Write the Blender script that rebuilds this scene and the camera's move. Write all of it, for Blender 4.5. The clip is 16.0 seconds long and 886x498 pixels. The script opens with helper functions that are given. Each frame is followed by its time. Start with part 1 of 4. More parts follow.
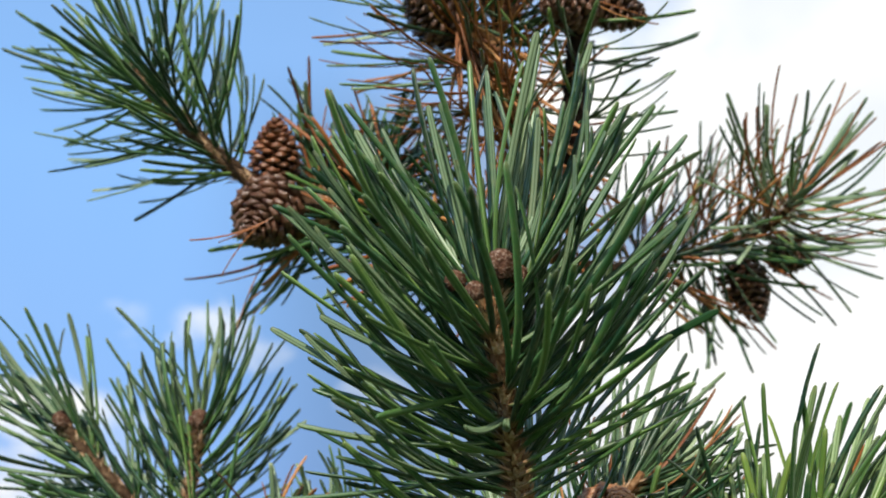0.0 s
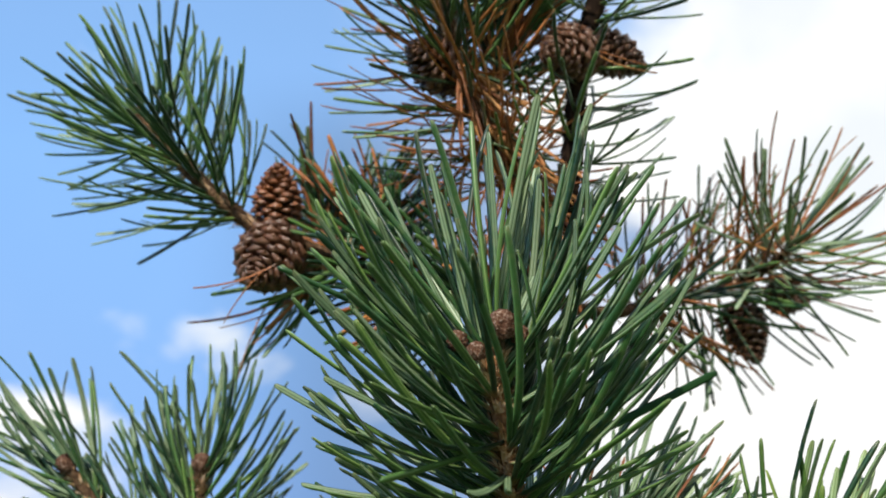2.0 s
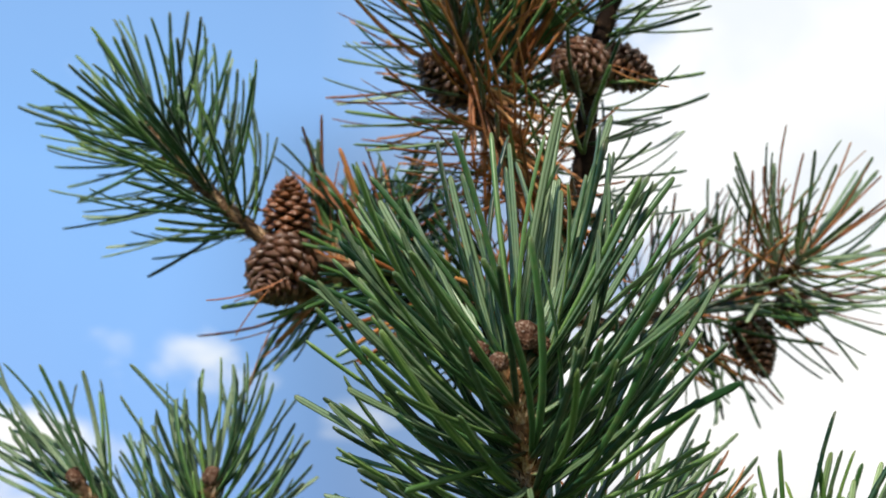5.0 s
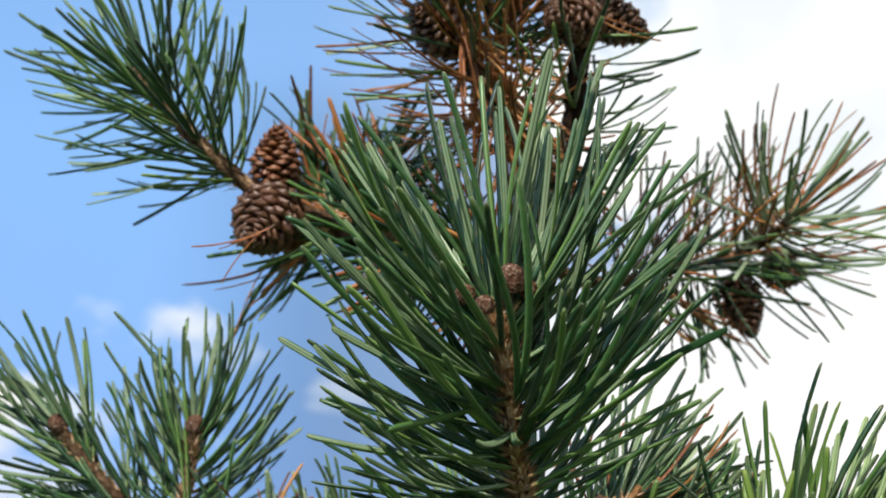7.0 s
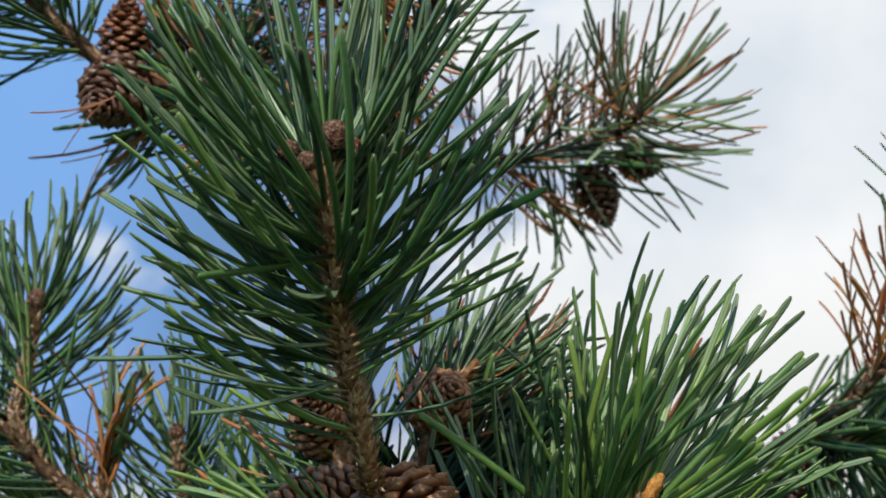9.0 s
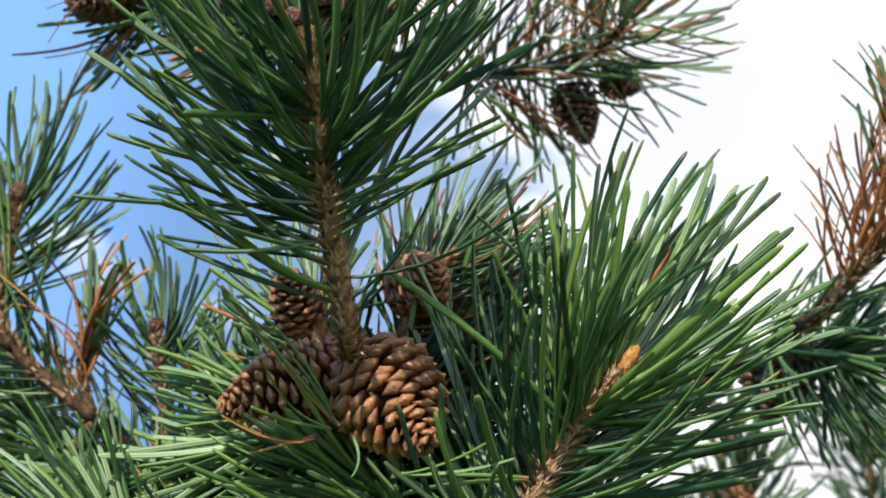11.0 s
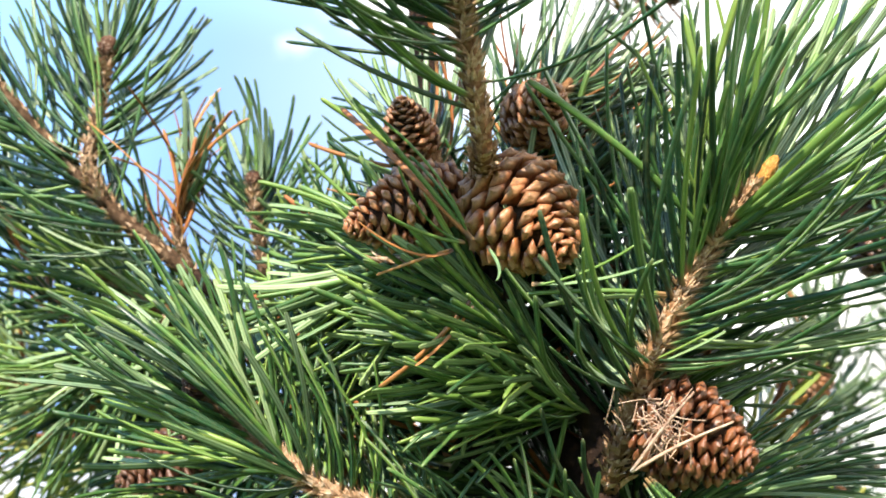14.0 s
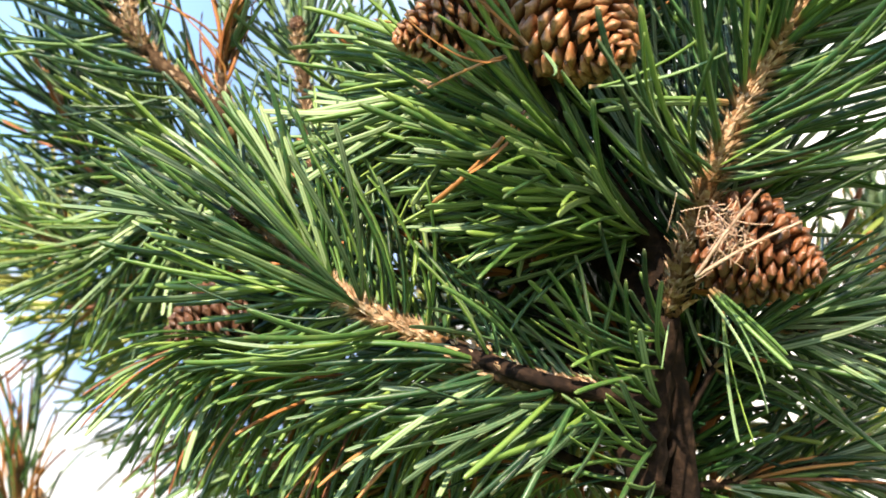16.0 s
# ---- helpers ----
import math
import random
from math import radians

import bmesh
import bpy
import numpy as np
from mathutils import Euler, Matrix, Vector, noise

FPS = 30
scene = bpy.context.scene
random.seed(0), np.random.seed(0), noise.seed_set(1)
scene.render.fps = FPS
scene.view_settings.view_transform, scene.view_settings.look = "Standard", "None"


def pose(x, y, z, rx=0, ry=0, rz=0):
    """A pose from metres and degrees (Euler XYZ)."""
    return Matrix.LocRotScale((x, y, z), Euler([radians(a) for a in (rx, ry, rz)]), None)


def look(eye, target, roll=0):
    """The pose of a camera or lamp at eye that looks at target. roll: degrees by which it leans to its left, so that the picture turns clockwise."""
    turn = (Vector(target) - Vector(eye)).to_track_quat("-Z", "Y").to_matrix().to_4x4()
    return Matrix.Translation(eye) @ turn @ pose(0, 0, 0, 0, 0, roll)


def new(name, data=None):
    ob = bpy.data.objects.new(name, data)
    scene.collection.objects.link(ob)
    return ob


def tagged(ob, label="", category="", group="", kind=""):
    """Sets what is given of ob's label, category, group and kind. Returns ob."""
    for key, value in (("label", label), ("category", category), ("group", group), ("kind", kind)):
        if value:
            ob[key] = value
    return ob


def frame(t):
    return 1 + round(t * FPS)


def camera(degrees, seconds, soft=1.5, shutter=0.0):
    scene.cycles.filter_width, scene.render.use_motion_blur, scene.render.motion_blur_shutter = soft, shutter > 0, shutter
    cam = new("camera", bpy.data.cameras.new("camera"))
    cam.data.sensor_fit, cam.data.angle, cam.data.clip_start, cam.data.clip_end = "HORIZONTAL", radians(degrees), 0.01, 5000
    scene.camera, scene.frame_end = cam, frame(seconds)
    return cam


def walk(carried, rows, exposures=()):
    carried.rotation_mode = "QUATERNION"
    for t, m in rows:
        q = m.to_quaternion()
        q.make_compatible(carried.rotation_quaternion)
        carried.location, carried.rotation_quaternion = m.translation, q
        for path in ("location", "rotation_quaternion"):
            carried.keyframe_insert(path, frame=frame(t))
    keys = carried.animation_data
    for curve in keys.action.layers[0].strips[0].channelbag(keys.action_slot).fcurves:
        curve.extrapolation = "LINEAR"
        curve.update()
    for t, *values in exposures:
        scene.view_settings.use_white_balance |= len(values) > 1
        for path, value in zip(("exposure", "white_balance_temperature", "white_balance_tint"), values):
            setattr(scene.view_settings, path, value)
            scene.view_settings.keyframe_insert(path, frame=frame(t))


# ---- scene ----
# ================= camera and walk =================
cam = camera(35.0, 16.0, soft=1.7)
cam.data.dof.use_dof = True
cam.data.dof.focus_distance = 0.48
cam.data.dof.aperture_fstop = 17.0
walk(cam, [
    (0.0, pose(0.0000, 0.0000, 1.6200, 110.000, 0.000, 0.000)),
    (0.5, pose(-0.0044, -0.0044, 1.6258, 110.085, 0.010, -0.312)),
    (1.0, pose(-0.0014, -0.0047, 1.6271, 110.500, -0.162, -0.053)),
    (1.5, pose(-0.0089, -0.0061, 1.6285, 110.256, -0.082, -0.799)),
    (2.0, pose(-0.0014, -0.0111, 1.6327, 110.449, -0.010, -0.098)),
    (2.5, pose(-0.0037, -0.0116, 1.6329, 110.700, -0.362, -0.196)),
    (3.0, pose(-0.0074, -0.0131, 1.6338, 110.624, 0.030, -0.428)),
    (3.5, pose(-0.0055, -0.0121, 1.6323, 110.774, -0.184, -0.298)),
    (6.0, pose(-0.0158, -0.0074, 1.6278, 111.257, 0.131, -0.880)),
    (6.5, pose(-0.0153, -0.0045, 1.6248, 110.415, -0.342, -1.043)),
    (7.0, pose(-0.0116, -0.0036, 1.6220, 110.152, -0.656, -1.358)),
    (7.5, pose(-0.0025, 0.0003, 1.6164, 109.200, -0.890, -2.619)),
    (8.0, pose(0.0026, 0.0072, 1.6095, 108.763, -0.782, -3.789)),
    (8.5, pose(0.0050, 0.0065, 1.6050, 107.995, -0.817, -4.848)),
    (9.0, pose(0.0167, 0.0058, 1.6024, 107.288, -0.687, -5.204)),
    (9.5, pose(0.0107, 0.0097, 1.5980, 106.393, -1.135, -6.617)),
    (9.7, pose(0.0166, 0.0093, 1.5962, 105.997, -1.089, -6.765)),
    (11.8, pose(0.0150, 0.0286, 1.5353, 107.916, -1.521, -6.329)),
    (12.0, pose(0.0050, 0.0337, 1.5322, 107.864, -1.195, -6.838)),
    (12.5, pose(0.0008, 0.0373, 1.5235, 107.271, -1.132, -6.634)),
    (13.0, pose(-0.0092, 0.0399, 1.5206, 106.730, -0.981, -6.550)),
    (13.5, pose(-0.0224, 0.0416, 1.5170, 106.689, -0.921, -6.889)),
    (14.0, pose(-0.0251, 0.0481, 1.5088, 106.243, -0.477, -6.270)),
    (14.5, pose(-0.0329, 0.0501, 1.5081, 105.541, -0.233, -5.606)),
    (15.0, pose(-0.0329, 0.0584, 1.4966, 105.571, -0.263, -4.874)),
    (15.5, pose(-0.0270, 0.0696, 1.4812, 104.492, -0.109, -4.656)),
    (16.0, pose(-0.0268, 0.0755, 1.4662, 104.539, -0.006, -4.444)),
], exposures=[(0.0, 0.14, 6700, 8), (7.0, 0.14, 6700, 8), (9.5, -0.22, 6350, 8), (12.0, 0.80, 6400, 9), (14.3, 1.26, 6900, 10), (16.0, 1.26, 7500, 11)])

# ================= world, sun =================
SUN_EL, SUN_AZ = 39.0, 200.0        # degrees; azimuth clockwise from +y


def build_world():
    w = bpy.data.worlds.new("sky")
    scene.world = w
    w.use_nodes = True
    nt = w.node_tree
    nt.nodes.clear()
    N, L = nt.nodes.new, nt.links.new
    out = N("ShaderNodeOutputWorld")
    sky = N("ShaderNodeTexSky")
    sky.sky_type = "NISHITA"
    sky.sun_disc = False
    sky.sun_elevation, sky.sun_rotation = radians(SUN_EL), radians(SUN_AZ)
    sky.air_density, sky.dust_density, sky.ozone_density, sky.altitude = 1.0, 0.1, 1.6, 1000
    bg = N("ShaderNodeBackground")
    bg.inputs["Strength"].default_value = 0.128
    up = N("ShaderNodeVectorMath")
    up.operation = "ADD"
    up.inputs[1].default_value = (0, 0, 0.28)
    co0 = N("ShaderNodeTexCoord")
    L(co0.outputs["Generated"], up.inputs[0])
    norm = N("ShaderNodeVectorMath")
    norm.operation = "NORMALIZE"
    L(up.outputs[0], norm.inputs[0])
    L(norm.outputs[0], sky.inputs["Vector"])
    tone = N("ShaderNodeMix")
    tone.data_type, tone.blend_type = "RGBA", "MULTIPLY"
    tone.inputs[0].default_value = 1.0
    tone.inputs[7].default_value = (1.80, 2.38, 2.68, 1)
    L(sky.outputs[0], tone.inputs[6])
    # deeper towards the horizon, where distant grey cloud lies
    sep0 = N("ShaderNodeSeparateXYZ")
    L(co0.outputs["Generated"], sep0.inputs[0])
    deep = N("ShaderNodeValToRGB")
    deep.color_ramp.elements[0].position, deep.color_ramp.elements[0].color = 0.08, (0.62, 0.52, 0.57, 1)
    deep.color_ramp.elements[1].position, deep.color_ramp.elements[1].color = 0.40, (1.16, 1.13, 1.08, 1)
    L(sep0.outputs[2], deep.inputs[0])
    tone2 = N("ShaderNodeMix")
    tone2.data_type, tone2.blend_type = "RGBA", "MULTIPLY"
    tone2.inputs[0].default_value = 1.0
    L(tone.outputs[2], tone2.inputs[6])
    L(deep.outputs[0], tone2.inputs[7])
    # the blue is deepest low down next to the bank

    def slope(value, lo, hi, a, b):
        r = N("ShaderNodeMapRange")
        r.interpolation_type = "SMOOTHSTEP"
        for key, v in (("From Min", lo), ("From Max", hi), ("To Min", a), ("To Max", b)):
            r.inputs[key].default_value = v
        L(value, r.inputs["Value"])
        return r.outputs[0]
    both = N("ShaderNodeMath")
    both.operation = "MULTIPLY"
    L(slope(sep0.outputs[0], -0.20, -0.04, 0.0, 0.42), both.inputs[0])
    L(slope(sep0.outputs[2], 0.405, 0.47, 1.0, 0.08), both.inputs[1])
    near = N("ShaderNodeMath")
    near.operation = "SUBTRACT"
    near.inputs[0].default_value = 1.03
    L(both.outputs[0], near.inputs[1])
    tone3 = N("ShaderNodeMix")
    tone3.data_type, tone3.blend_type = "RGBA", "MULTIPLY"
    tone3.inputs[0].default_value = 1.0
    L(tone2.outputs[2], tone3.inputs[6])
    L(near.outputs[0], tone3.inputs[7])
    L(tone3.outputs[2], bg.inputs["Color"])
    cloud = N("ShaderNodeBackground")
    grey = N("ShaderNodeMapRange")
    grey.inputs["From Min"].default_value, grey.inputs["From Max"].default_value = 0.02, 0.30
    grey.inputs["To Min"].default_value, grey.inputs["To Max"].default_value = 0.74, 1.06
    L(sep0.outputs[2], grey.inputs["Value"])
    soft = N("ShaderNodeTexNoise")
    soft.inputs["Scale"].default_value, soft.inputs["Detail"].default_value = 3.4, 6.0
    L(co0.outputs["Generated"], soft.inputs["Vector"])
    relief = N("ShaderNodeValToRGB")
    relief.color_ramp.elements[0].position, relief.color_ramp.elements[0].color = 0.38, (0.80, 0.85, 0.92, 1)
    relief.color_ramp.elements[1].position, relief.color_ramp.elements[1].color = 0.58, (1.10, 1.09, 1.08, 1)
    L(soft.outputs[0], relief.inputs[0])
    shade = N("ShaderNodeMix")
    shade.data_type, shade.blend_type = "RGBA", "MULTIPLY"
    shade.inputs[0].default_value = 1.0
    L(relief.outputs[0], shade.inputs[6])
    L(grey.outputs[0], shade.inputs[7])
    L(shade.outputs[2], cloud.inputs["Color"])
    cloud.inputs["Strength"].default_value = 0.97
    co = N("ShaderNodeTexCoord")
    sep = N("ShaderNodeSeparateXYZ")
    L(co.outputs["Generated"], sep.inputs[0])
    mp = N("ShaderNodeMapping")
    mp.inputs["Scale"].default_value = (1.0, 1.0, 1.9)
    mp.inputs["Location"].default_value = (0.35, 0.2, 0.1)
    L(co.outputs["Generated"], mp.inputs[0])
    big = N("ShaderNodeTexNoise")
    big.inputs["Scale"].default_value = 5.0
    big.inputs["Detail"].default_value = 7.0
    big.inputs["Roughness"].default_value = 0.56
    L(mp.outputs[0], big.inputs["Vector"])

    def math_node(op, a, b):
        m = N("ShaderNodeMath")
        m.operation = op
        for i, v in enumerate((a, b)):
            if isinstance(v, (int, float)):
                m.inputs[i].default_value = v
            else:
                L(v, m.inputs[i])
        return m.outputs[0]
    # the cloud bank fills one side of the sky and the air near the horizon
    side = math_node("MINIMUM", math_node("MULTIPLY", math_node("SUBTRACT", sep.outputs[0], 0.084), 8.0), 1.0)
    low = math_node("MAXIMUM", math_node("MULTIPLY", math_node("SUBTRACT", 0.33, sep.outputs[2]), 3.4), 0.0)
    n = math_node("MULTIPLY", math_node("SUBTRACT", big.outputs[0], 0.5), 3.0)
    side = math_node("MAXIMUM", side, -0.55)
    total = math_node("ADD", math_node("ADD", side, low), n)

    def puff(az, el, wide, high, amount):
        """A small fair-weather cloud in one direction of the sky, or a gap in the bank."""
        a, e = radians(az), radians(el)
        off = N("ShaderNodeVectorMath")
        off.operation = "SUBTRACT"
        off.inputs[1].default_value = (math.sin(a) * math.cos(e), math.cos(a) * math.cos(e), math.sin(e))
        L(co.outputs["Generated"], off.inputs[0])
        size = N("ShaderNodeVectorMath")
        size.operation = "DIVIDE"
        size.inputs[1].default_value = (radians(wide), radians(wide) * 3, radians(high))
        L(off.outputs[0], size.inputs[0])
        far = N("ShaderNodeVectorMath")
        far.operation = "LENGTH"
        L(size.outputs[0], far.inputs[0])
        body = math_node("MAXIMUM", math_node("SUBTRACT", math_node("ADD", 1.0, math_node("MULTIPLY", n, 0.5)), far.outputs[1]), 0.0)
        return math_node("MULTIPLY", body, amount)
    for spot in ((-10.0, 17.0, 5.5, 2.6, 1.2), (-17.5, 13.6, 4.0, 2.4, 0.9), (-18.0, 27.0, 4.0, 3.0, 0.35), (-2.0, 23.2, 3.8, 2.2, 0.33), (21.0, 17.0, 9.0, 5.0, -0.45)):
        total = math_node("ADD", total, puff(*spot))
    ramp = N("ShaderNodeMapRange")
    ramp.interpolation_type = "SMOOTHSTEP"
    ramp.inputs["From Min"].default_value = -0.15
    ramp.inputs["From Max"].default_value = 0.6
    ramp.inputs["To Min"].default_value = 0.0
    L(total, ramp.inputs["Value"])
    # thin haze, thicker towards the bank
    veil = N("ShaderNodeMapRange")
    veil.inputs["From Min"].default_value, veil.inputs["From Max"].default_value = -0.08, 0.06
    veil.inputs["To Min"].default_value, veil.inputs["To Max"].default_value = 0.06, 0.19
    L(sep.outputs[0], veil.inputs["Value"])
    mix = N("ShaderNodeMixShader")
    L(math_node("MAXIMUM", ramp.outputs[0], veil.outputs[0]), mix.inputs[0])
    L(bg.outputs[0], mix.inputs[1])
    L(cloud.outputs[0], mix.inputs[2])
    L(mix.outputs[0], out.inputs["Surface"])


build_world()
sun = new("sun", bpy.data.lights.new("sun", "SUN"))
sun.data.energy, sun.data.angle, sun.data.color = 5.0, radians(0.53), (1.0, 0.94, 0.82)
sun_from = Vector((math.sin(radians(SUN_AZ)) * math.cos(radians(SUN_EL)),
                   math.cos(radians(SUN_AZ)) * math.cos(radians(SUN_EL)), math.sin(radians(SUN_EL))))
sun.matrix_world = look(sun_from * 20, (0, 0, 0))


# ================= materials =================
def material(name, rough=0.6):
    m = bpy.data.materials.new(name)
    m.use_nodes = True
    nt = m.node_tree
    b = nt.nodes["Principled BSDF"]
    b.inputs["Roughness"].default_value = rough
    return m, nt, b


def ramp_node(nt, fac, stops):
    r = nt.nodes.new("ShaderNodeValToRGB")
    e = r.color_ramp.elements
    e[0].position, e[0].color = stops[0][0], (*stops[0][1], 1)
    e[1].position, e[1].color = stops[-1][0], (*stops[-1][1], 1)
    for p, c in stops[1:-1]:
        q = e.new(p)
        q.color = (*c, 1)
    nt.links.new(fac, r.inputs[0])
    return r.outputs[0]


def mix_node(nt, fac, a, b, kind="MIX"):
    m = nt.nodes.new("ShaderNodeMix")
    m.data_type, m.blend_type = "RGBA", kind
    for s, v in ((m.inputs[0], fac), (m.inputs[6], a), (m.inputs[7], b)):
        if isinstance(v, (int, float)):
            s.default_value = v
        elif isinstance(v, tuple):
            s.default_value = (*v, 1)
        else:
            nt.links.new(v, s)
    return m.outputs[2]


def noise_node(nt, scale, detail=3.0, coords="Object", rough=0.55):
    t = nt.nodes.new("ShaderNodeTexCoord")
    n = nt.nodes.new("ShaderNodeTexNoise")
    n.inputs["Scale"].default_value, n.inputs["Detail"].default_value = scale, detail
    n.inputs["Roughness"].default_value = rough
    nt.links.new(t.outputs[coords], n.inputs["Vector"])
    return n.outputs[0]


def bump_node(nt, b, height, strength, distance):
    u = nt.nodes.new("ShaderNodeBump")
    u.inputs["Strength"].default_value, u.inputs["Distance"].default_value = strength, distance
    nt.links.new(height, u.inputs["Height"])
    nt.links.new(u.outputs[0], b.inputs["Normal"])


def needle_material(name, stops, sheath, tip, stripe, rough=0.30, joined=False):
    """Needles: each its own shade; sheath at the foot, drier tip, a groove along the flat side."""
    m, nt, b = material(name, rough)
    if joined:
        rnd = nt.nodes.new("ShaderNodeNewGeometry").outputs["Random Per Island"]
    else:
        rnd = nt.nodes.new("ShaderNodeObjectInfo").outputs["Random"]
    col = ramp_node(nt, rnd, stops)
    if not joined:
        tc = nt.nodes.new("ShaderNodeTexCoord")
        sp = nt.nodes.new("ShaderNodeSeparateXYZ")
        nt.links.new(tc.outputs["Object"], sp.inputs[0])
        ab = nt.nodes.new("ShaderNodeMath")
        ab.operation = "ABSOLUTE"
        across = nt.nodes.new("ShaderNodeAttribute")
        across.attribute_name = "across"
        nt.links.new(across.outputs["Fac"], ab.inputs[0])
        line = ramp_node(nt, ab.outputs[0], [(0.0, (0.8, 0.8, 0.8)), (0.10, (0.7, 0.7, 0.7)), (0.22, (0, 0, 0)), (0.68, (0, 0, 0)), (0.86, (1, 1, 1))])
        col = mix_node(nt, line, col, mix_node(nt, 1.0, col, stripe, "MULTIPLY"))
        blotch = noise_node(nt, 26.0, 3.0)
        col = mix_node(nt, ramp_node(nt, blotch, [(0.45, (0, 0, 0)), (0.75, (0.22, 0.22, 0.22))]), col, tip)
        end = ramp_node(nt, sp.outputs[2], [(0.0, (1, 1, 1)), (0.05, (1, 1, 1)), (0.09, (0, 0, 0))])
        col = mix_node(nt, end, col, sheath)
        far = ramp_node(nt, sp.outputs[2], [(0.965, (0, 0, 0)), (1.0, (0.22, 0.22, 0.22))])
        col = mix_node(nt, far, col, tip)
    nt.links.new(col, b.inputs["Base Color"])
    b.inputs["Specular IOR Level"].default_value = 0.36
    return m


GREEN = [(0.0, (0.004, 0.019, 0.009)), (0.35, (0.011, 0.042, 0.016)), (0.7, (0.030, 0.084, 0.024)), (1.0, (0.080, 0.158, 0.037))]
NEEDLE = needle_material("pine_needle_green", GREEN, (0.20, 0.12, 0.06), (0.20, 0.19, 0.07), (2.6, 2.0, 2.4), 0.36)
PALE = [(0.0, (0.080, 0.140, 0.070)), (0.5, (0.165, 0.240, 0.135)), (1.0, (0.31, 0.385, 0.25))]
INNER = needle_material("pine_needle_inner_face", PALE, (0.20, 0.12, 0.06), (0.24, 0.22, 0.09), (0.22, 0.34, 0.20), 0.42)
# brighter, yellower needles for the lower shoots: stronger sunlight put into their colour
LIT_GREEN = [(0.0, (0.018, 0.056, 0.016)), (0.35, (0.050, 0.120, 0.026)), (0.7, (0.098, 0.182, 0.036)), (1.0, (0.165, 0.250, 0.052))]
LIT_NEEDLE = needle_material("pine_needle_lit_green", LIT_GREEN, (0.24, 0.14, 0.06), (0.24, 0.22, 0.07), (1.45, 1.3, 1.3), 0.40)
LIT_PALE = [(0.0, (0.13, 0.215, 0.095)), (0.5, (0.22, 0.315, 0.145)), (1.0, (0.33, 0.42, 0.22))]
LIT_INNER = needle_material("pine_needle_lit_inner_face", LIT_PALE, (0.24, 0.14, 0.06), (0.26, 0.24, 0.09), (0.40, 0.50, 0.36), 0.5)
FAR_NEEDLE = needle_material("pine_needle_green_joined", GREEN, None, None, None, joined=True)
YELLOWED = [(0.0, (0.05, 0.09, 0.02)), (0.4, (0.12, 0.17, 0.03)), (0.75, (0.24, 0.25, 0.05)), (1.0, (0.36, 0.30, 0.10))]
FAR_YELLOW = needle_material("pine_needle_yellowed_joined", YELLOWED, None, None, None, joined=True)
RUST = [(0.0, (0.14, 0.042, 0.014)), (0.5, (0.31, 0.098, 0.026)), (1.0, (0.44, 0.20, 0.06))]
DEAD = needle_material("pine_needle_dead", RUST, (0.12, 0.06, 0.03), (0.40, 0.26, 0.12), (0.6, 0.55, 0.5), 0.55)
FAR_DEAD = needle_material("pine_needle_dead_joined", RUST, None, None, None, 0.55, joined=True)


def bark_material(name, dark, mid, light, scale):
    m, nt, b = material(name, 0.85)
    n1 = noise_node(nt, scale, 5.0)
    n2 = noise_node(nt, scale * 0.22, 2.0)
    col = ramp_node(nt, n1, [(0.30, dark), (0.52, mid), (0.75, light)])
    col = mix_node(nt, ramp_node(nt, n2, [(0.40, (0, 0, 0)), (0.70, (0.55, 0.55, 0.55))]), col, dark)
    nt.links.new(col, b.inputs["Base Color"])
    bump_node(nt, b, n1, 0.9, 0.0012)
    b.inputs["Specular IOR Level"].default_value = 0.12
    return m


TWIG = bark_material("twig_bark", (0.075, 0.034, 0.015), (0.25, 0.125, 0.055), (0.46, 0.30, 0.17), 420.0)
BROWN_BARK = bark_material("brown_bark", (0.032, 0.018, 0.010), (0.090, 0.050, 0.027), (0.21, 0.135, 0.083), 380.0)
FLAKE = bark_material("papery_flakes", (0.28, 0.14, 0.07), (0.54, 0.35, 0.21), (0.78, 0.66, 0.52), 500.0)
# near-black bark for trunk and limbs: the crown's shade is put into its colour
SHADED_BARK = bark_material("shaded_bark", (0.006, 0.0035, 0.0025), (0.018, 0.0095, 0.006), (0.060, 0.033, 0.020), 260.0)


def scale_material(name, lo, mid, hi, tip):
    m, nt, b = material(name, 0.36)
    rnd = nt.nodes.new("ShaderNodeObjectInfo").outputs["Random"]
    col = ramp_node(nt, rnd, [(0.0, lo), (0.5, mid), (1.0, hi)])
    tc = nt.nodes.new("ShaderNodeTexCoord")
    sp = nt.nodes.new("ShaderNodeSeparateXYZ")
    nt.links.new(tc.outputs["Object"], sp.inputs[0])
    # pale worn boss at the end of the scale, darker hidden shank
    end = ramp_node(nt, sp.outputs[0], [(0.30, (0, 0, 0)), (0.90, (0.10, 0.10, 0.10)), (1.06, (0.5, 0.5, 0.5))])
    col = mix_node(nt, end, col, tip)
    grain = noise_node(nt, 7.0, 4.0)
    col = mix_node(nt, ramp_node(nt, grain, [(0.30, (0.7, 0.7, 0.7)), (0.55, (0, 0, 0))]), col, (0.09, 0.032, 0.012))
    nt.links.new(col, b.inputs["Base Color"])
    bump_node(nt, b, grain, 0.5, 0.0006)
    return m


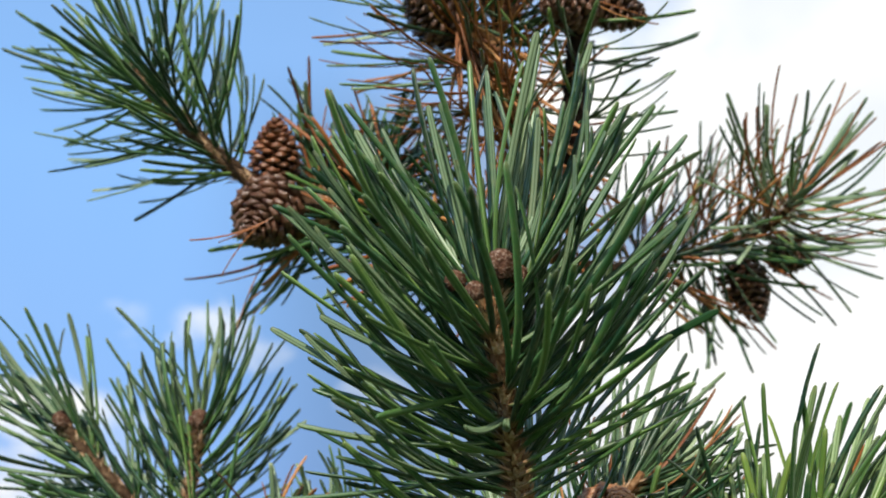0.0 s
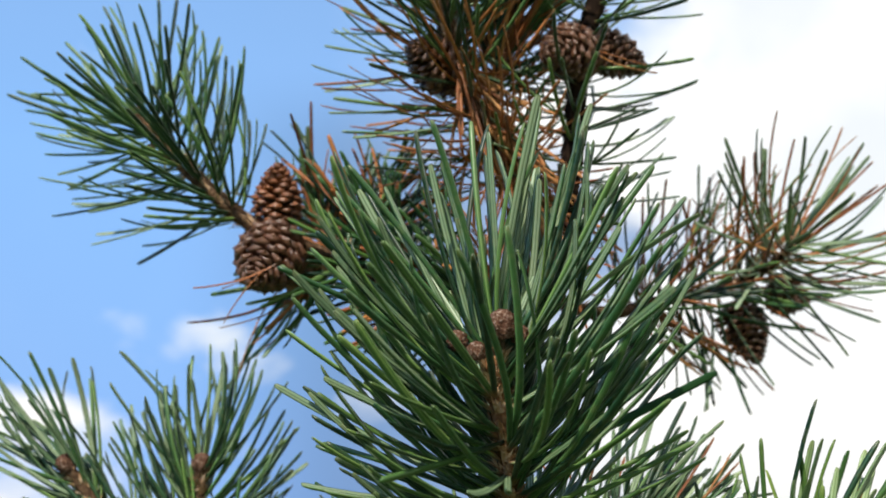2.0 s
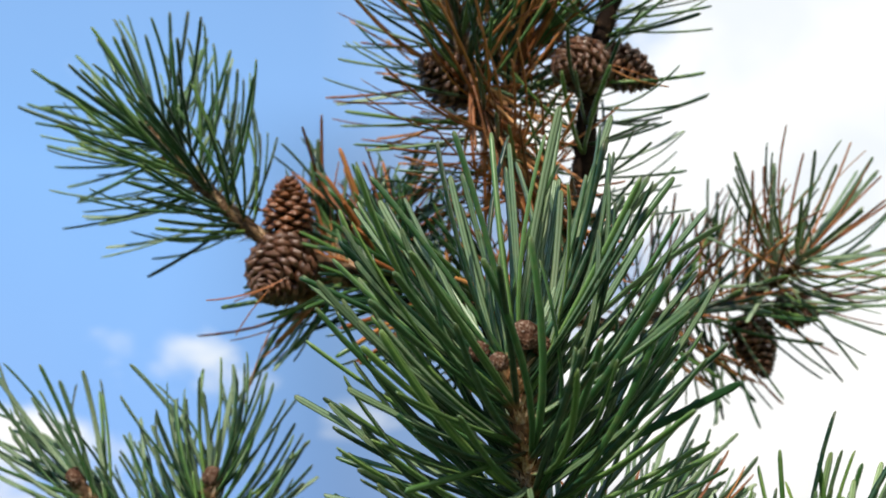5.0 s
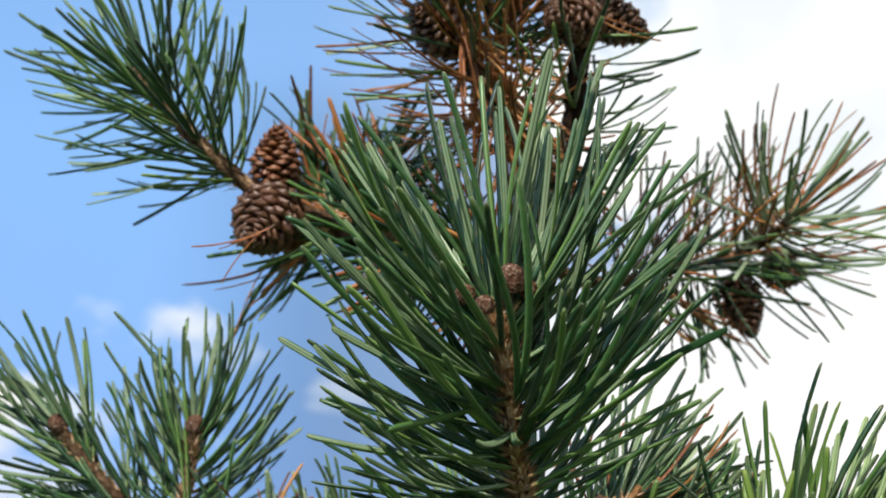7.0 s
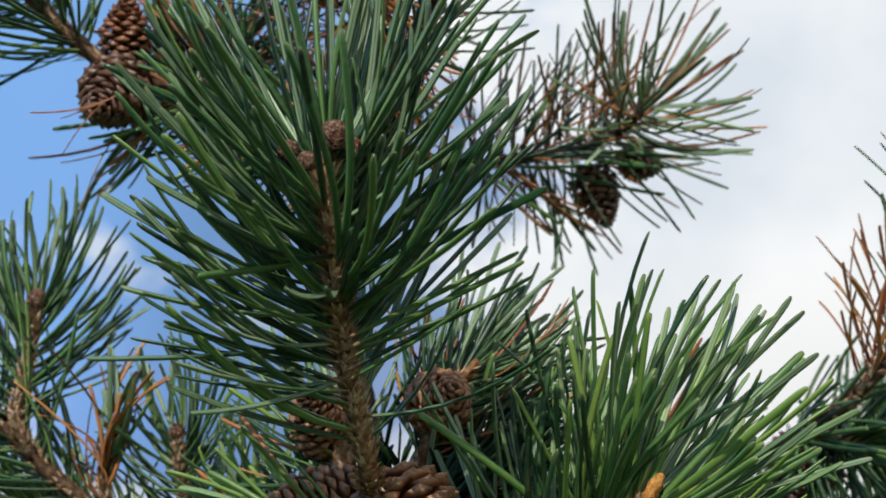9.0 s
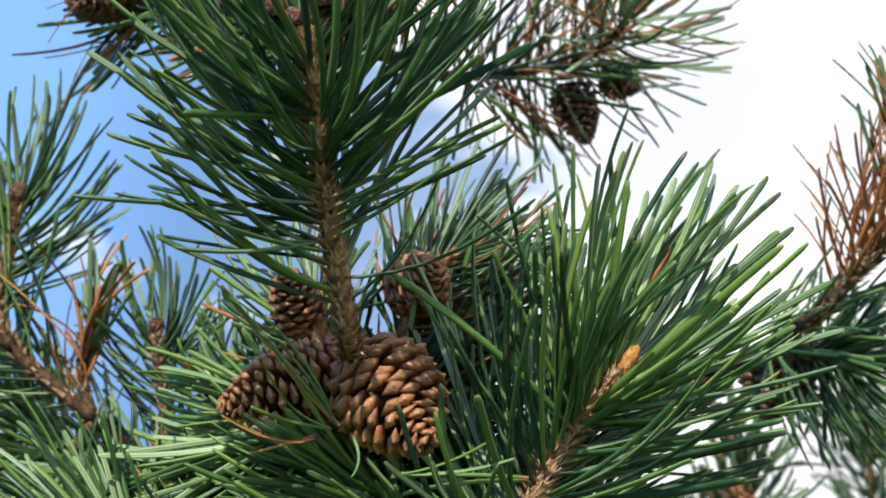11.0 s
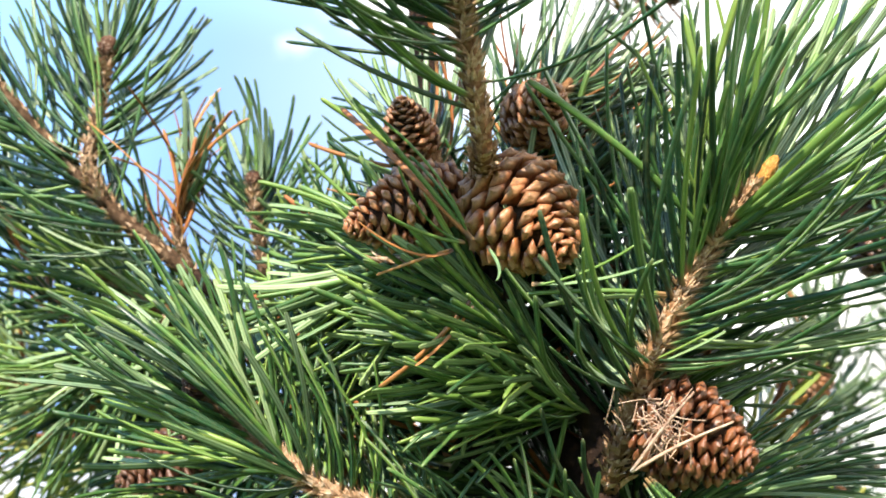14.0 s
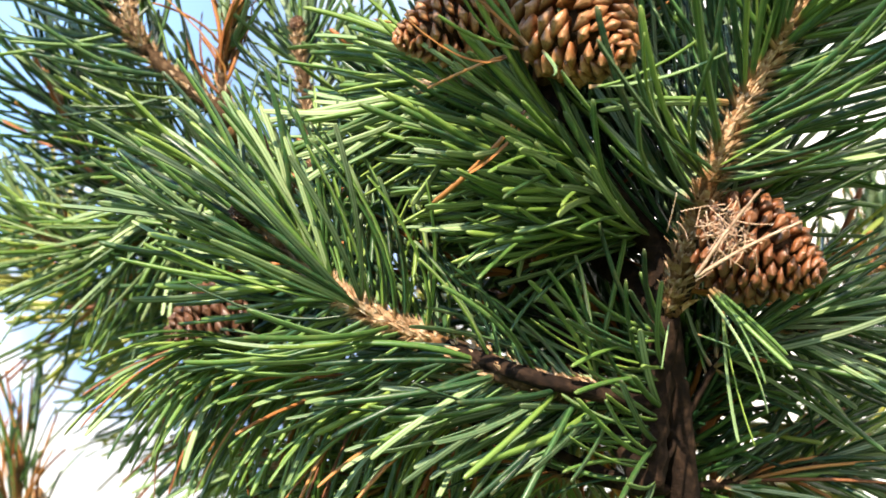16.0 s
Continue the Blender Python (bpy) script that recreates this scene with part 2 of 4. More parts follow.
SCALE = scale_material("cone_scale_brown", (0.095, 0.026, 0.010), (0.235, 0.066, 0.021), (0.37, 0.125, 0.040), (0.49, 0.28, 0.13))
RED_SCALE = scale_material("cone_scale_reddish", (0.07, 0.022, 0.010), (0.14, 0.040, 0.016), (0.24, 0.075, 0.026), (0.26, 0.11, 0.05))
# dark copy of the brown scales, with the shade on backlit cones coloured in
SHADED_SCALE = scale_material("cone_scale_shaded", (0.034, 0.013, 0.008), (0.062, 0.024, 0.013), (0.115, 0.046, 0.025), (0.17, 0.085, 0.048))
CORE = bark_material("cone_core", (0.02, 0.012, 0.008), (0.05, 0.028, 0.016), (0.09, 0.05, 0.03), 300.0)
BUD = bark_material("bud_scales", (0.05, 0.022, 0.013), (0.13, 0.062, 0.038), (0.46, 0.36, 0.29), 900.0)
ORANGE_BUD = bark_material("orange_bud_scales", (0.28, 0.11, 0.03), (0.56, 0.27, 0.07), (0.70, 0.44, 0.18), 900.0)
STRAW = bark_material("dry_straw", (0.26, 0.15, 0.10), (0.46, 0.31, 0.22), (0.66, 0.54, 0.42), 300.0)
GRASS = bark_material("grass_ground", (0.03, 0.05, 0.015), (0.06, 0.10, 0.03), (0.12, 0.15, 0.06), 6.0)


# ================= builders =================
def part(name, data, mat, parent, label="", m=None):
    """One mesh object under a thing or a part."""
    if isinstance(data, bmesh.types.BMesh):
        me = bpy.data.meshes.new(name)
        data.to_mesh(me)
        data.free()
        data = me
    if mat is not None and not data.materials:
        data.materials.append(mat)
    ob = new(name, data)
    ob.parent = parent
    if m is not None:
        ob.matrix_basis = m
    return tagged(ob, label)


def thing(name, at, label, category, group=""):
    e = new(name)
    e.empty_display_size = 0.01
    e.location = at
    return tagged(e, label, category, group)


def mesh_of(name, verts, faces, mat=None, smooth=True):
    me = bpy.data.meshes.new(name)
    me.from_pydata([tuple(v) for v in verts], [], faces)
    me.update()
    if smooth:
        me.polygons.foreach_set("use_smooth", [True] * len(me.polygons))
    if mat is not None:
        me.materials.append(mat)
    return me


def spline(pts, step=0.004):
    """Catmull-Rom through the points, resampled evenly."""
    p = [Vector(q) for q in pts]
    p = [p[0] * 2 - p[1]] + p + [p[-1] * 2 - p[-2]]
    out = []
    for i in range(1, len(p) - 2):
        n = max(2, int((p[i + 1] - p[i]).length / step))
        for k in range(n):
            t = k / n
            a, b, c, d = p[i - 1], p[i], p[i + 1], p[i + 2]
            out.append(0.5 * (2 * b + (c - a) * t + (2 * a - 5 * b + 4 * c - d) * t * t + (3 * b - a - 3 * c + d) * t ** 3))
    out.append(p[-2].copy())
    return out


def frames_along(line):
    """Tangent, normal and binormal at every point, turned as little as possible."""
    tan = []
    for i in range(len(line)):
        a, b = line[max(i - 1, 0)], line[min(i + 1, len(line) - 1)]
        tan.append((b - a).normalized())
    ref = Vector((0, 0, 1)) if abs(tan[0].z) < 0.9 else Vector((1, 0, 0))
    n = (ref - tan[0] * ref.dot(tan[0])).normalized()
    res = []
    for t in tan:
        n = (n - t * n.dot(t)).normalized()
        res.append((t, n, t.cross(n)))
    return res


def stem_mesh(name, line, r0, r1, mat, rough=0.18, sides=12, rng=None, origin=Vector()):
    """A tapered twig with the scaly spiral of old needle feet."""
    rng = rng or random.Random(1)
    fr = frames_along(line)
    verts, faces = [], []
    m = len(line)
    for i, (p, (t, n, b)) in enumerate(zip(line, fr)):
        r = r0 + (r1 - r0) * (i / (m - 1)) ** 0.85
        for k in range(sides):
            a = 2 * math.pi * k / sides
            bump = 1 + rough * math.sin(3 * a + i * 1.9) * math.cos(2 * a - i * 1.1) + rng.uniform(-rough, rough) * 0.8
            verts.append(p - origin + (n * math.cos(a) + b * math.sin(a)) * r * bump)
    for i in range(m - 1):
        for k in range(sides):
            k2 = (k + 1) % sides
            faces.append((i * sides + k, i * sides + k2, (i + 1) * sides + k2, (i + 1) * sides + k))
    faces.append(tuple(range(sides))[::-1])
    faces.append(tuple((m - 1) * sides + k for k in range(sides)))
    return mesh_of(name, verts, faces, mat)


def needle_verts(width, bend, twist, seg=8, flat=1):
    """A needle one unit long along z: flat inside, round outside, blunt tip, bowed towards +x."""
    verts, faces = [], []
    prof = ((0.12, -1.0), (0.0, -0.25), (0.0, 0.25), (0.12, 1.0), (-0.62, 0.70), (-0.92, 0.0), (-0.62, -0.70))
    stops = (0.0, 0.1, 0.26, 0.42, 0.58, 0.74, 0.88, 0.972, 1.0) if seg == 8 else (0.0, 0.3, 0.62, 0.96, 1.0)
    q = len(prof)
    for i in range(seg + 1):
        t = stops[i]
        w = width * (0.70 + 0.30 * min(t / 0.2, 1)) * (1.0 if t < 0.9 else 0.93)
        if i == seg:
            w *= 0.66
        cx, a = bend * t * t, twist * t
        ca, sa = math.cos(a), math.sin(a)
        for x, y in prof:
            x, y = x * flat, y * flat
            verts.append((cx + w * (x * ca - y * sa), w * (x * sa + y * ca), t))
    for i in range(seg):
        for k in range(q):
            k2 = (k + 1) % q
            faces.append((i * q + k, i * q + k2, (i + 1) * q + k2, (i + 1) * q + k))
    top = len(verts)
    verts.append((bend * 1.01, 0, 1.0 + width * 0.35))
    for k in range(q):
        faces.append((seg * q + k, seg * q + (k + 1) % q, top))
    return verts, faces


def needle_mesh(name, verts, faces, outer, inner):
    """The flat inner side of a needle is paler than its round back."""
    me = mesh_of(name, verts, faces, outer)
    me.materials.append(inner)
    across = me.attributes.new("across", "FLOAT", "POINT")
    prof = (-1.0, -0.25, 0.25, 1.0, 0.5, 0.25, -0.5)
    across.data.foreach_set("value", [prof[i % 7] if i < len(verts) - 1 else 0.5 for i in range(len(verts))])
    for i, p in enumerate(me.polygons):
        p.material_index = 1 if i < len(me.polygons) - 7 and i % 7 in (0, 1, 2) else 0
    return me


VARIANTS = 16
_rng = random.Random(5)
SHAPES = []
for _i in range(VARIANTS):
    SHAPES.append((_rng.uniform(0.0150, 0.0195), (-0.16, 0.03, 0.09, 0.14, 0.20, 0.26, 0.34, 0.46)[_i % 8], _rng.uniform(-0.8, 0.8)))
LIVE_MESH, LIT_MESH, DEAD_MESH = [], [], []
for _i, (_w, _b, _t) in enumerate(SHAPES):
    # of the two needles of a pair the flat sides face each other
    _v, _f = needle_verts(_w, _b, _t, 8, 1 if (_i // 2) % 2 else -1)
    LIT_MESH.append(needle_mesh("needle", _v, _f, LIT_NEEDLE, LIT_INNER))
    LIVE_MESH.append(needle_mesh("needle", _v, _f, NEEDLE, INNER))
    _v, _f = needle_verts(_w * 0.75, _b * 1.5, _t * 1.6)
    DEAD_MESH.append(needle_mesh("dead_needle", _v, _f, DEAD, DEAD))


FAR_SHAPES = [needle_verts(_w * 1.1, _b, _t, 4) for _w, _b, _t in SHAPES[:8]]


def turn_to(z, x):
    """A rotation with z along the needle and x towards the side it bows to."""
    z = z.normalized()
    x = (x - z * x.dot(z))
    x = x.normalized() if x.length > 1e-5 else z.orthogonal().normalized()
    y = z.cross(x)
    return Matrix((x, y, z)).transposed().to_4x4()


# needles are left out before the cones and buds: middle, radius kept free, direction
OUTWARD = Vector((-0.06, -1.0, 0.0)).normalized()
BELOW = Vector((-0.05, -0.95, -0.30)).normalized()
CLEAR = [(Vector((0.0545, 0.5011, 1.6517)), 0.019, OUTWARD), (Vector((0.0069, 0.5096, 1.6557)), 0.016, OUTWARD), (Vector((0.0118, 0.5398, 1.7055)), 0.012, OUTWARD),
         (Vector((0.0654, 0.5303, 1.7086)), 0.013, OUTWARD), (Vector((0.1157, 0.5134, 1.5802)), 0.019, OUTWARD),
         (Vector((0.0195, 0.4110, 1.7650)), 0.0058, BELOW), (Vector((0.0070, 0.4135, 1.7590)), 0.0055, BELOW), (Vector((0.1300, 0.4830, 1.6670)), 0.006, OUTWARD),
         (Vector((0.0565, 0.5590, 1.9420)), 0.013, BELOW), (Vector((0.0811, 0.5711, 1.9455)), 0.012, BELOW), (Vector((-0.0788, 0.6049, 1.8895)), 0.011, BELOW),
         (Vector((-0.0830, 0.5990, 1.8540)), 0.014, BELOW), (Vector((0.1575, 0.6830, 1.8420)), 0.011, BELOW)]


def in_clearing(m):
    for c, r, out in CLEAR:
        for t in (0.1, 0.2, 0.3, 0.4, 0.5, 0.6, 0.7, 0.8, 0.9, 1.0):
            q = m @ Vector((0, 0, t)) - c
            a = q.dot(out)
            if -0.005 < a < 0.075 and (q - out * a).length < r:
                return True
            # gap opened towards the sun, so that its light reaches the larger cones
            a = q.dot(sun_from)
            if r > 0.015 and 0.0 < a < 0.085 and (q - sun_from * a).length < r * 0.72:
                return True
    return False


def needle_poses(line, count, length, a_foot, a_tip, start, rng, sag=0.0, lean=Vector(), spread=9.0, stop=1.0, both=True, bare=None, girth=1.0, droop=0.0, crowd=0.9, flatten=0.0):
    """Poses of needles in pairs, in a spiral along the twig."""
    fr = frames_along(line)
    res = []
    az = rng.uniform(0, 6.28)
    pairs = count // 2
    for i in range(pairs):
        f = (i + rng.random()) / pairs
        s = start + (stop - start) * f ** crowd
        j = min(int(s * (len(line) - 1)), len(line) - 1)
        t, n, b = fr[j]
        az += 2.39996 + rng.uniform(-0.35, 0.35)
        side = n * math.cos(az) + b * math.sin(az)
        if bare is not None and side.dot(Vector(bare)) * (1.4 if f < 0.2 or f > 0.9 else 1.0) > 0.35:
            side = -side
        if flatten:
            # spread to both sides like a comb
            side = (side - Vector((0, flatten * side.y, 0))).normalized()
        ang = radians(a_foot + (a_tip - a_foot) * f ** 1.3 + rng.gauss(0, 9))
        if f > 0.93:
            ang *= rng.uniform(0.25, 1.0)
        d = (t * math.cos(ang) + side * math.sin(ang) + lean).normalized()
        d = (d + Vector((0, 0, -sag))).normalized()
        foot = line[j] + side * 0.0012
        cross = d.cross(side)
        cross = cross.normalized() if cross.length > 1e-4 else d.orthogonal()
        for sgn in (1, -1) if both else (1,):
            sp = radians(rng.uniform(0.2, 1.0) * spread) * sgn
            d2 = (d + cross * math.tan(sp)).normalized()
            bow = (t - d2 * t.dot(d2)) + Vector((rng.uniform(-.5, .5), rng.uniform(-.5, .5), rng.uniform(-.5, .5)))
            if droop:
                # hanging tips: set off a little upwards, bow down
                bow = bow * (1 - droop) + Vector((0, 0, -1.5 * droop))
                d2 = (d2 + Vector((0, 0, 0.3 * droop))).normalized()
            size = length * rng.uniform(0.82, 1.12) * (0.8 + 0.2 * min(f / 0.2, 1.0))
            wide = 0.064 * girth * rng.uniform(0.88, 1.1)
            m = Matrix.Translation(foot) @ turn_to(d2, bow) @ Matrix.Diagonal((wide, wide, size, 1))
            if not in_clearing(m) or rng.random() < 0.12:
                res.append((m, f))
    return res


def flake_mesh(line, radii, count, rng, o, big=1.0):
    """Papery scale leaves that stand off the twig."""
    fr = frames_along(line)
    verts, faces = [], []
    n = len(line)
    for i in range(count):
        s = rng.uniform(0.05, 0.99)
        j = int(s * (n - 1))
        t, a, b = fr[j]
        r = radii[0] + (radii[1] - radii[0]) * s ** 0.85
        az = rng.uniform(0, 6.28)
        side = a * math.cos(az) + b * math.sin(az)
        across = t.cross(side)
        w, ln, off = rng.uniform(0.0006, 0.0017) * big, rng.uniform(0.0035, 0.009) * big, rng.uniform(0.2, 1.0)
        p = line[j] - o + side * r * 0.9
        k = len(verts)
        tip = p + (t + side * off).normalized() * ln
        mid = p + (t + side * off * 0.6).normalized() * ln * 0.55
        verts += [p - across * w, p + across * w, mid + across * w * 0.8, tip, mid - across * w * 0.8, mid + side * 0.0007]
        faces += [(k, k + 1, k + 2, k + 5), (k, k + 5, k + 4), (k + 5, k + 2, k + 3), (k + 4, k + 5, k + 3)]
    return mesh_of("flaky_bark", verts, faces, FLAKE, smooth=False)


def bud(parent, at, along, size, mat=None, label="pale brown scaly bud", slim=1.0):
    """A scaly winter bud."""
    verts, faces = [], []
    sides, rings = 16, 14
    rot_m = turn_to(along, along.orthogonal()).to_3x3()
    for i in range(rings + 1):
        t = i / rings
        r = 0.44 * slim * math.sqrt(max(0.0, 1 - (1.75 * t - 0.75) ** 2)) + 0.02
        for k in range(sides):
            a = 2 * math.pi * k / sides + i * 0.26
            rr = r * (1 + 0.17 * (1 if (k + i) % 2 else -1) + 0.1 * math.sin(k * 2.7 + i * 1.3))
            verts.append(at + rot_m @ Vector((rr * math.cos(a), rr * math.sin(a), t)) * size)
    for i in range(rings):
        for k in range(sides):
            k2 = (k + 1) % sides
            faces.append((i * sides + k, i * sides + k2, (i + 1) * sides + k2, (i + 1) * sides + k))
    faces.append(tuple(rings * sides + k for k in range(sides)))
    part("bud", mesh_of("bud", verts, faces, mat or BUD), None, parent, label)


def place(parent, ob_m):
    return Matrix.Translation(-Vector(parent.location)) @ ob_m


def pine_branch(pts, radii, count, length, label, a_foot=62, a_tip=28, start=0.2, seed=1, dead=0.0, sag=0.0, lean=(0, 0, 0),
                buds=0, bark=None, stop=1.0, spread=9.0, extra=(), bud_size=0.011, bare=None, name="pine_branch", cat="branch", flakes=60, flake_size=1.0, joined=False, girth=1.0, lit=False, droop=0.0, yellow=False, tuft=0, crowd=0.9, backs=False, flatten=0.0):
    """A shoot: twig, buds, and every needle a piece of its own."""
    rng = random.Random(seed)
    line = spline(pts)
    e = thing(name, line[0], label, cat, "branches of the pine" if cat == "branch" else "young pines")
    o = line[0]
    twig = part("twig", stem_mesh("twig", line, radii[0], radii[1], bark or TWIG, rng=rng, origin=o), None, e)
    poses = needle_poses(line, count, length, a_foot, a_tip, start, rng, sag, Vector(lean), spread, stop, True, bare, girth, droop, crowd, flatten)
    if tuft:
        # the shaded inner needles that cannot be told apart
        verts, faces = [], []
        for m, f in needle_poses(line, tuft, length * 0.9, a_foot + 6, a_tip + 10, start, rng, sag, Vector(lean), spread, stop, True, bare, girth, 0.0, crowd + 0.25, flatten):
            v, fa = FAR_SHAPES[rng.randrange(len(FAR_SHAPES))]
            k = len(verts)
            mm = place(e, m)
            verts += [mm @ Vector(q) for q in v]
            faces += [tuple(k + x for x in q) for q in fa]
        tagged(part("needle_tuft", mesh_of("needle_tuft", verts, faces, FAR_NEEDLE), None, e), kind="stuff")
    if joined:
        # far inside the crown: one mesh of green needles, one of dead ones
        for mat, keep in ((FAR_YELLOW if yellow else FAR_NEEDLE, False), (FAR_DEAD, True)):
            verts, faces = [], []
            for i, (m, f) in enumerate(poses):
                if (i % 100 < dead * 100) != keep:
                    continue
                v, fa = FAR_SHAPES[rng.randrange(len(FAR_SHAPES))]
                k = len(verts)
                mm = place(e, m)
                verts += [mm @ Vector(q) for q in v]
                faces += [tuple(k + x for x in q) for q in fa]
            if verts:
                tagged(part("needle_tuft", mesh_of("needle_tuft", verts, faces, mat), None, e), kind="stuff")
        poses = []
    for m, f in poses:
        # a share of the needles takes the colours with sunlight in them
        live = LIT_MESH if rng.random() < lit else LIVE_MESH
        gone = rng.random() < dead * (1.6 - 1.2 * f)
        pool = DEAD_MESH if gone else live
        k = rng.randrange(VARIANTS)
        if backs:
            # seen from below, only the round backs show
            k = k // 4 * 4 + 2 + k % 2
        if droop:
            k = k // 8 * 8 + 4 + k % 4
        part("dead_needle" if gone else "needle", pool[k], None, e, "", place(e, m))
    for foot, tip, *more in extra:
        wide, gone = (more + [1.0, False][len(more):])[:2]
        foot, tip = Vector(foot), Vector(tip)
        m = Matrix.Translation(foot) @ turn_to(tip - foot, Vector((rng.uniform(-1, 1), rng.uniform(-1, 1), 0.3)))
        size = (tip - foot).length
        pool = DEAD_MESH if gone else LIT_MESH if lit else LIVE_MESH
        part("dead_needle" if gone else "needle", pool[rng.randrange(4, 8) if gone else rng.randrange(VARIANTS)], None, e, "",
             place(e, m @ Matrix.Diagonal((size * wide, size * wide, size, 1))))
    if flakes and bark is not SHADED_BARK:
        tagged(part("flaky_bark", flake_mesh(line, radii, flakes, rng, o, flake_size), None, twig, "pale brown papery bark scales"), kind="stuff")
    t = (line[-1] - line[-3]).normalized()
    for k in range(buds):
        off = Vector((rng.uniform(-1, 1), rng.uniform(-1, 1), rng.uniform(-0.6, 0.2))) * (0.0 if k == 0 else bud_size * 0.75)
        bud(twig, line[-1] - o + off - t * bud_size * 0.3, (t + off * 30).normalized(), bud_size * (1.0 if k == 0 else 0.7))
    return e


def twig_of(branch):
    return next(c for c in branch.children if c.name.startswith("twig"))


def scale_mesh(seed, mat):
    """A cone scale pointing along +x: narrow shank, thick four-sided end with a keel and a raised boss."""
    rng = random.Random(seed)
    v, f = [], []
    n = 8
    rings = ((0.0, 0.12, 0.07, 0.0), (0.55, 0.28, 0.10, 0.0), (0.85, 0.49, 0.25, 0.0), (0.94, 0.46, 0.27, -0.01), (1.02, 0.29, 0.17, -0.04), (1.055, 0.14, 0.10, -0.05), (1.09, 0.08, 0.06, -0.06))
    wob = [rng.uniform(0.86, 1.14) for _ in range(n)]
    for x, w, h, dz in rings:
        for k in range(n):
            a = 2 * math.pi * k / n
            c, q = math.cos(a), math.sin(a)
            # between a diamond and an ellipse
            r = (0.16 + 0.84 / (abs(c) + abs(q))) * wob[k]
            v.append((x - 0.05 * abs(c) * (x > 0.8), w * c * r, h * q * r + dz))
    for i in range(len(rings) - 1):
        for k in range(n):
            k2 = (k + 1) % n
            f.append((i * n + k, i * n + k2, (i + 1) * n + k2, (i + 1) * n + k))
    v.append((1.11, 0.0, -0.07))
    for k in range(n):
        f.append(((len(rings) - 1) * n + k, (len(rings) - 1) * n + (k + 1) % n, len(v) - 1))
    f.append(tuple(range(n))[::-1])
    return mesh_of("scale", v, f, mat)


SCALES = [scale_mesh(20 + i, SCALE) for i in range(6)]
SHADED_SCALES = [scale_mesh(20 + i, SHADED_SCALE) for i in range(6)]
RED_SCALES = [scale_mesh(20 + i, RED_SCALE) for i in range(6)]


def pine_cone(foot, tip, width, label, seed=1, count=124, opened=0.35, old=False, red=False):
    """A woody cone from its stalk end to its apex, every scale a piece of its own; old takes the scales with shade in
    their colour.
    """
    rng = random.Random(seed)
    foot, tip = Vector(foot), Vector(tip)
    axis = tip - foot
    ln = axis.length
    rot_m = turn_to(axis, axis.orthogonal())
    e = thing("pine_cone", foot, label, "pine cone", "cones of the pine")
    verts, faces = [], []
    sides, rings = 14, 12

    def radius(s):
        return 0.5 * width * max(0.0, math.sin(math.pi * min(1.0, 0.13 + 0.87 * s) ** 0.80)) ** 0.72 if s < 1 else 0.0
    for i in range(rings + 1):
        s = i / rings
        r = radius(min(s, 0.985)) * 0.56
        for k in range(sides):
            a = 2 * math.pi * k / sides
            verts.append(rot_m.to_3x3() @ Vector((r * math.cos(a), r * math.sin(a), s * ln * 0.95)))
    for i in range(rings):
        for k in range(sides):
            k2 = (k + 1) % sides
            faces.append((i * sides + k, i * sides + k2, (i + 1) * sides + k2, (i + 1) * sides + k))
    faces.append(tuple(range(sides))[::-1])
    faces.append(tuple(rings * sides + k for k in range(sides)))
    part("core", mesh_of("core", verts, faces, CORE), None, e)
    fit = (86.0 / count) ** 0.5
    pool = RED_SCALES if red else SHADED_SCALES if old else SCALES
    for i in range(count):
        s = (i + 0.5) / count
        h = 0.03 + 0.95 * s
        r = radius(h) * rng.uniform(0.95, 1.04)
        a = i * 2.39996 + rng.uniform(-0.12, 0.12)
        out = Vector((math.cos(a), math.sin(a), 0))
        tilt = radians(-14 + 76 * s ** 1.6 + rng.uniform(-14, 14)) + opened * 0.2
        d = (out * math.cos(tilt) + Vector((0, 0, 1)) * math.sin(tilt)).normalized()
        size = width * (0.165 + 0.130 * math.sin(math.pi * min(1, 0.2 + 0.75 * s))) * fit
        end = out * r + Vector((0, 0, h * ln))
        up = (Vector((0, 0, 1)) - d * d.z)
        up = up.normalized() if up.length > 1e-3 else out
        m = Matrix((d, up.cross(d), up)).transposed().to_4x4()
        sx = size * 1.35
        m = Matrix.Translation(end - d * sx * 1.02) @ m @ Matrix.Diagonal((sx, size * 1.12 * rng.uniform(.88, 1.1), size * 0.86 * rng.uniform(.88, 1.1), 1))
        part("scale", pool[rng.randrange(6)], None, e, "", rot_m @ m)
    return e


# ================= ground =================
def build_ground():
    verts, faces = [], []
    rings = [0, 1, 2, 4, 8, 16, 40, 100, 300, 1000, 3000]
    n = 48
    verts.append((0, 0, 0))
    for r in rings[1:]:
        for k in range(n):
            a = 2 * math.pi * k / n
            p = Vector((r * math.cos(a), r * math.sin(a), 0))
            p.z = 0.05 * noise.noise(p * 0.4) * min(1.0, r / 3) - 0.02
            verts.append(p)
    for k in range(n):
        faces.append((0, 1 + k, 1 + (k + 1) % n))
    for i in range(len(rings) - 2):
        for k in range(n):
            a, b = 1 + i * n + k, 1 + i * n + (k + 1) % n
            faces.append((a, a + n, b + n, b))
    tagged(new("ground", mesh_of("ground", verts, faces, GRASS)), "rough grassy ground under the pine", "ground", "", "structure")


build_ground()

# ================= the tree: trunk and limbs =================
TRUNK_TOP = (0.0873, 0.5483, 1.5665)
TRUNK_LOW = (0.0814, 0.5547, 1.5066)


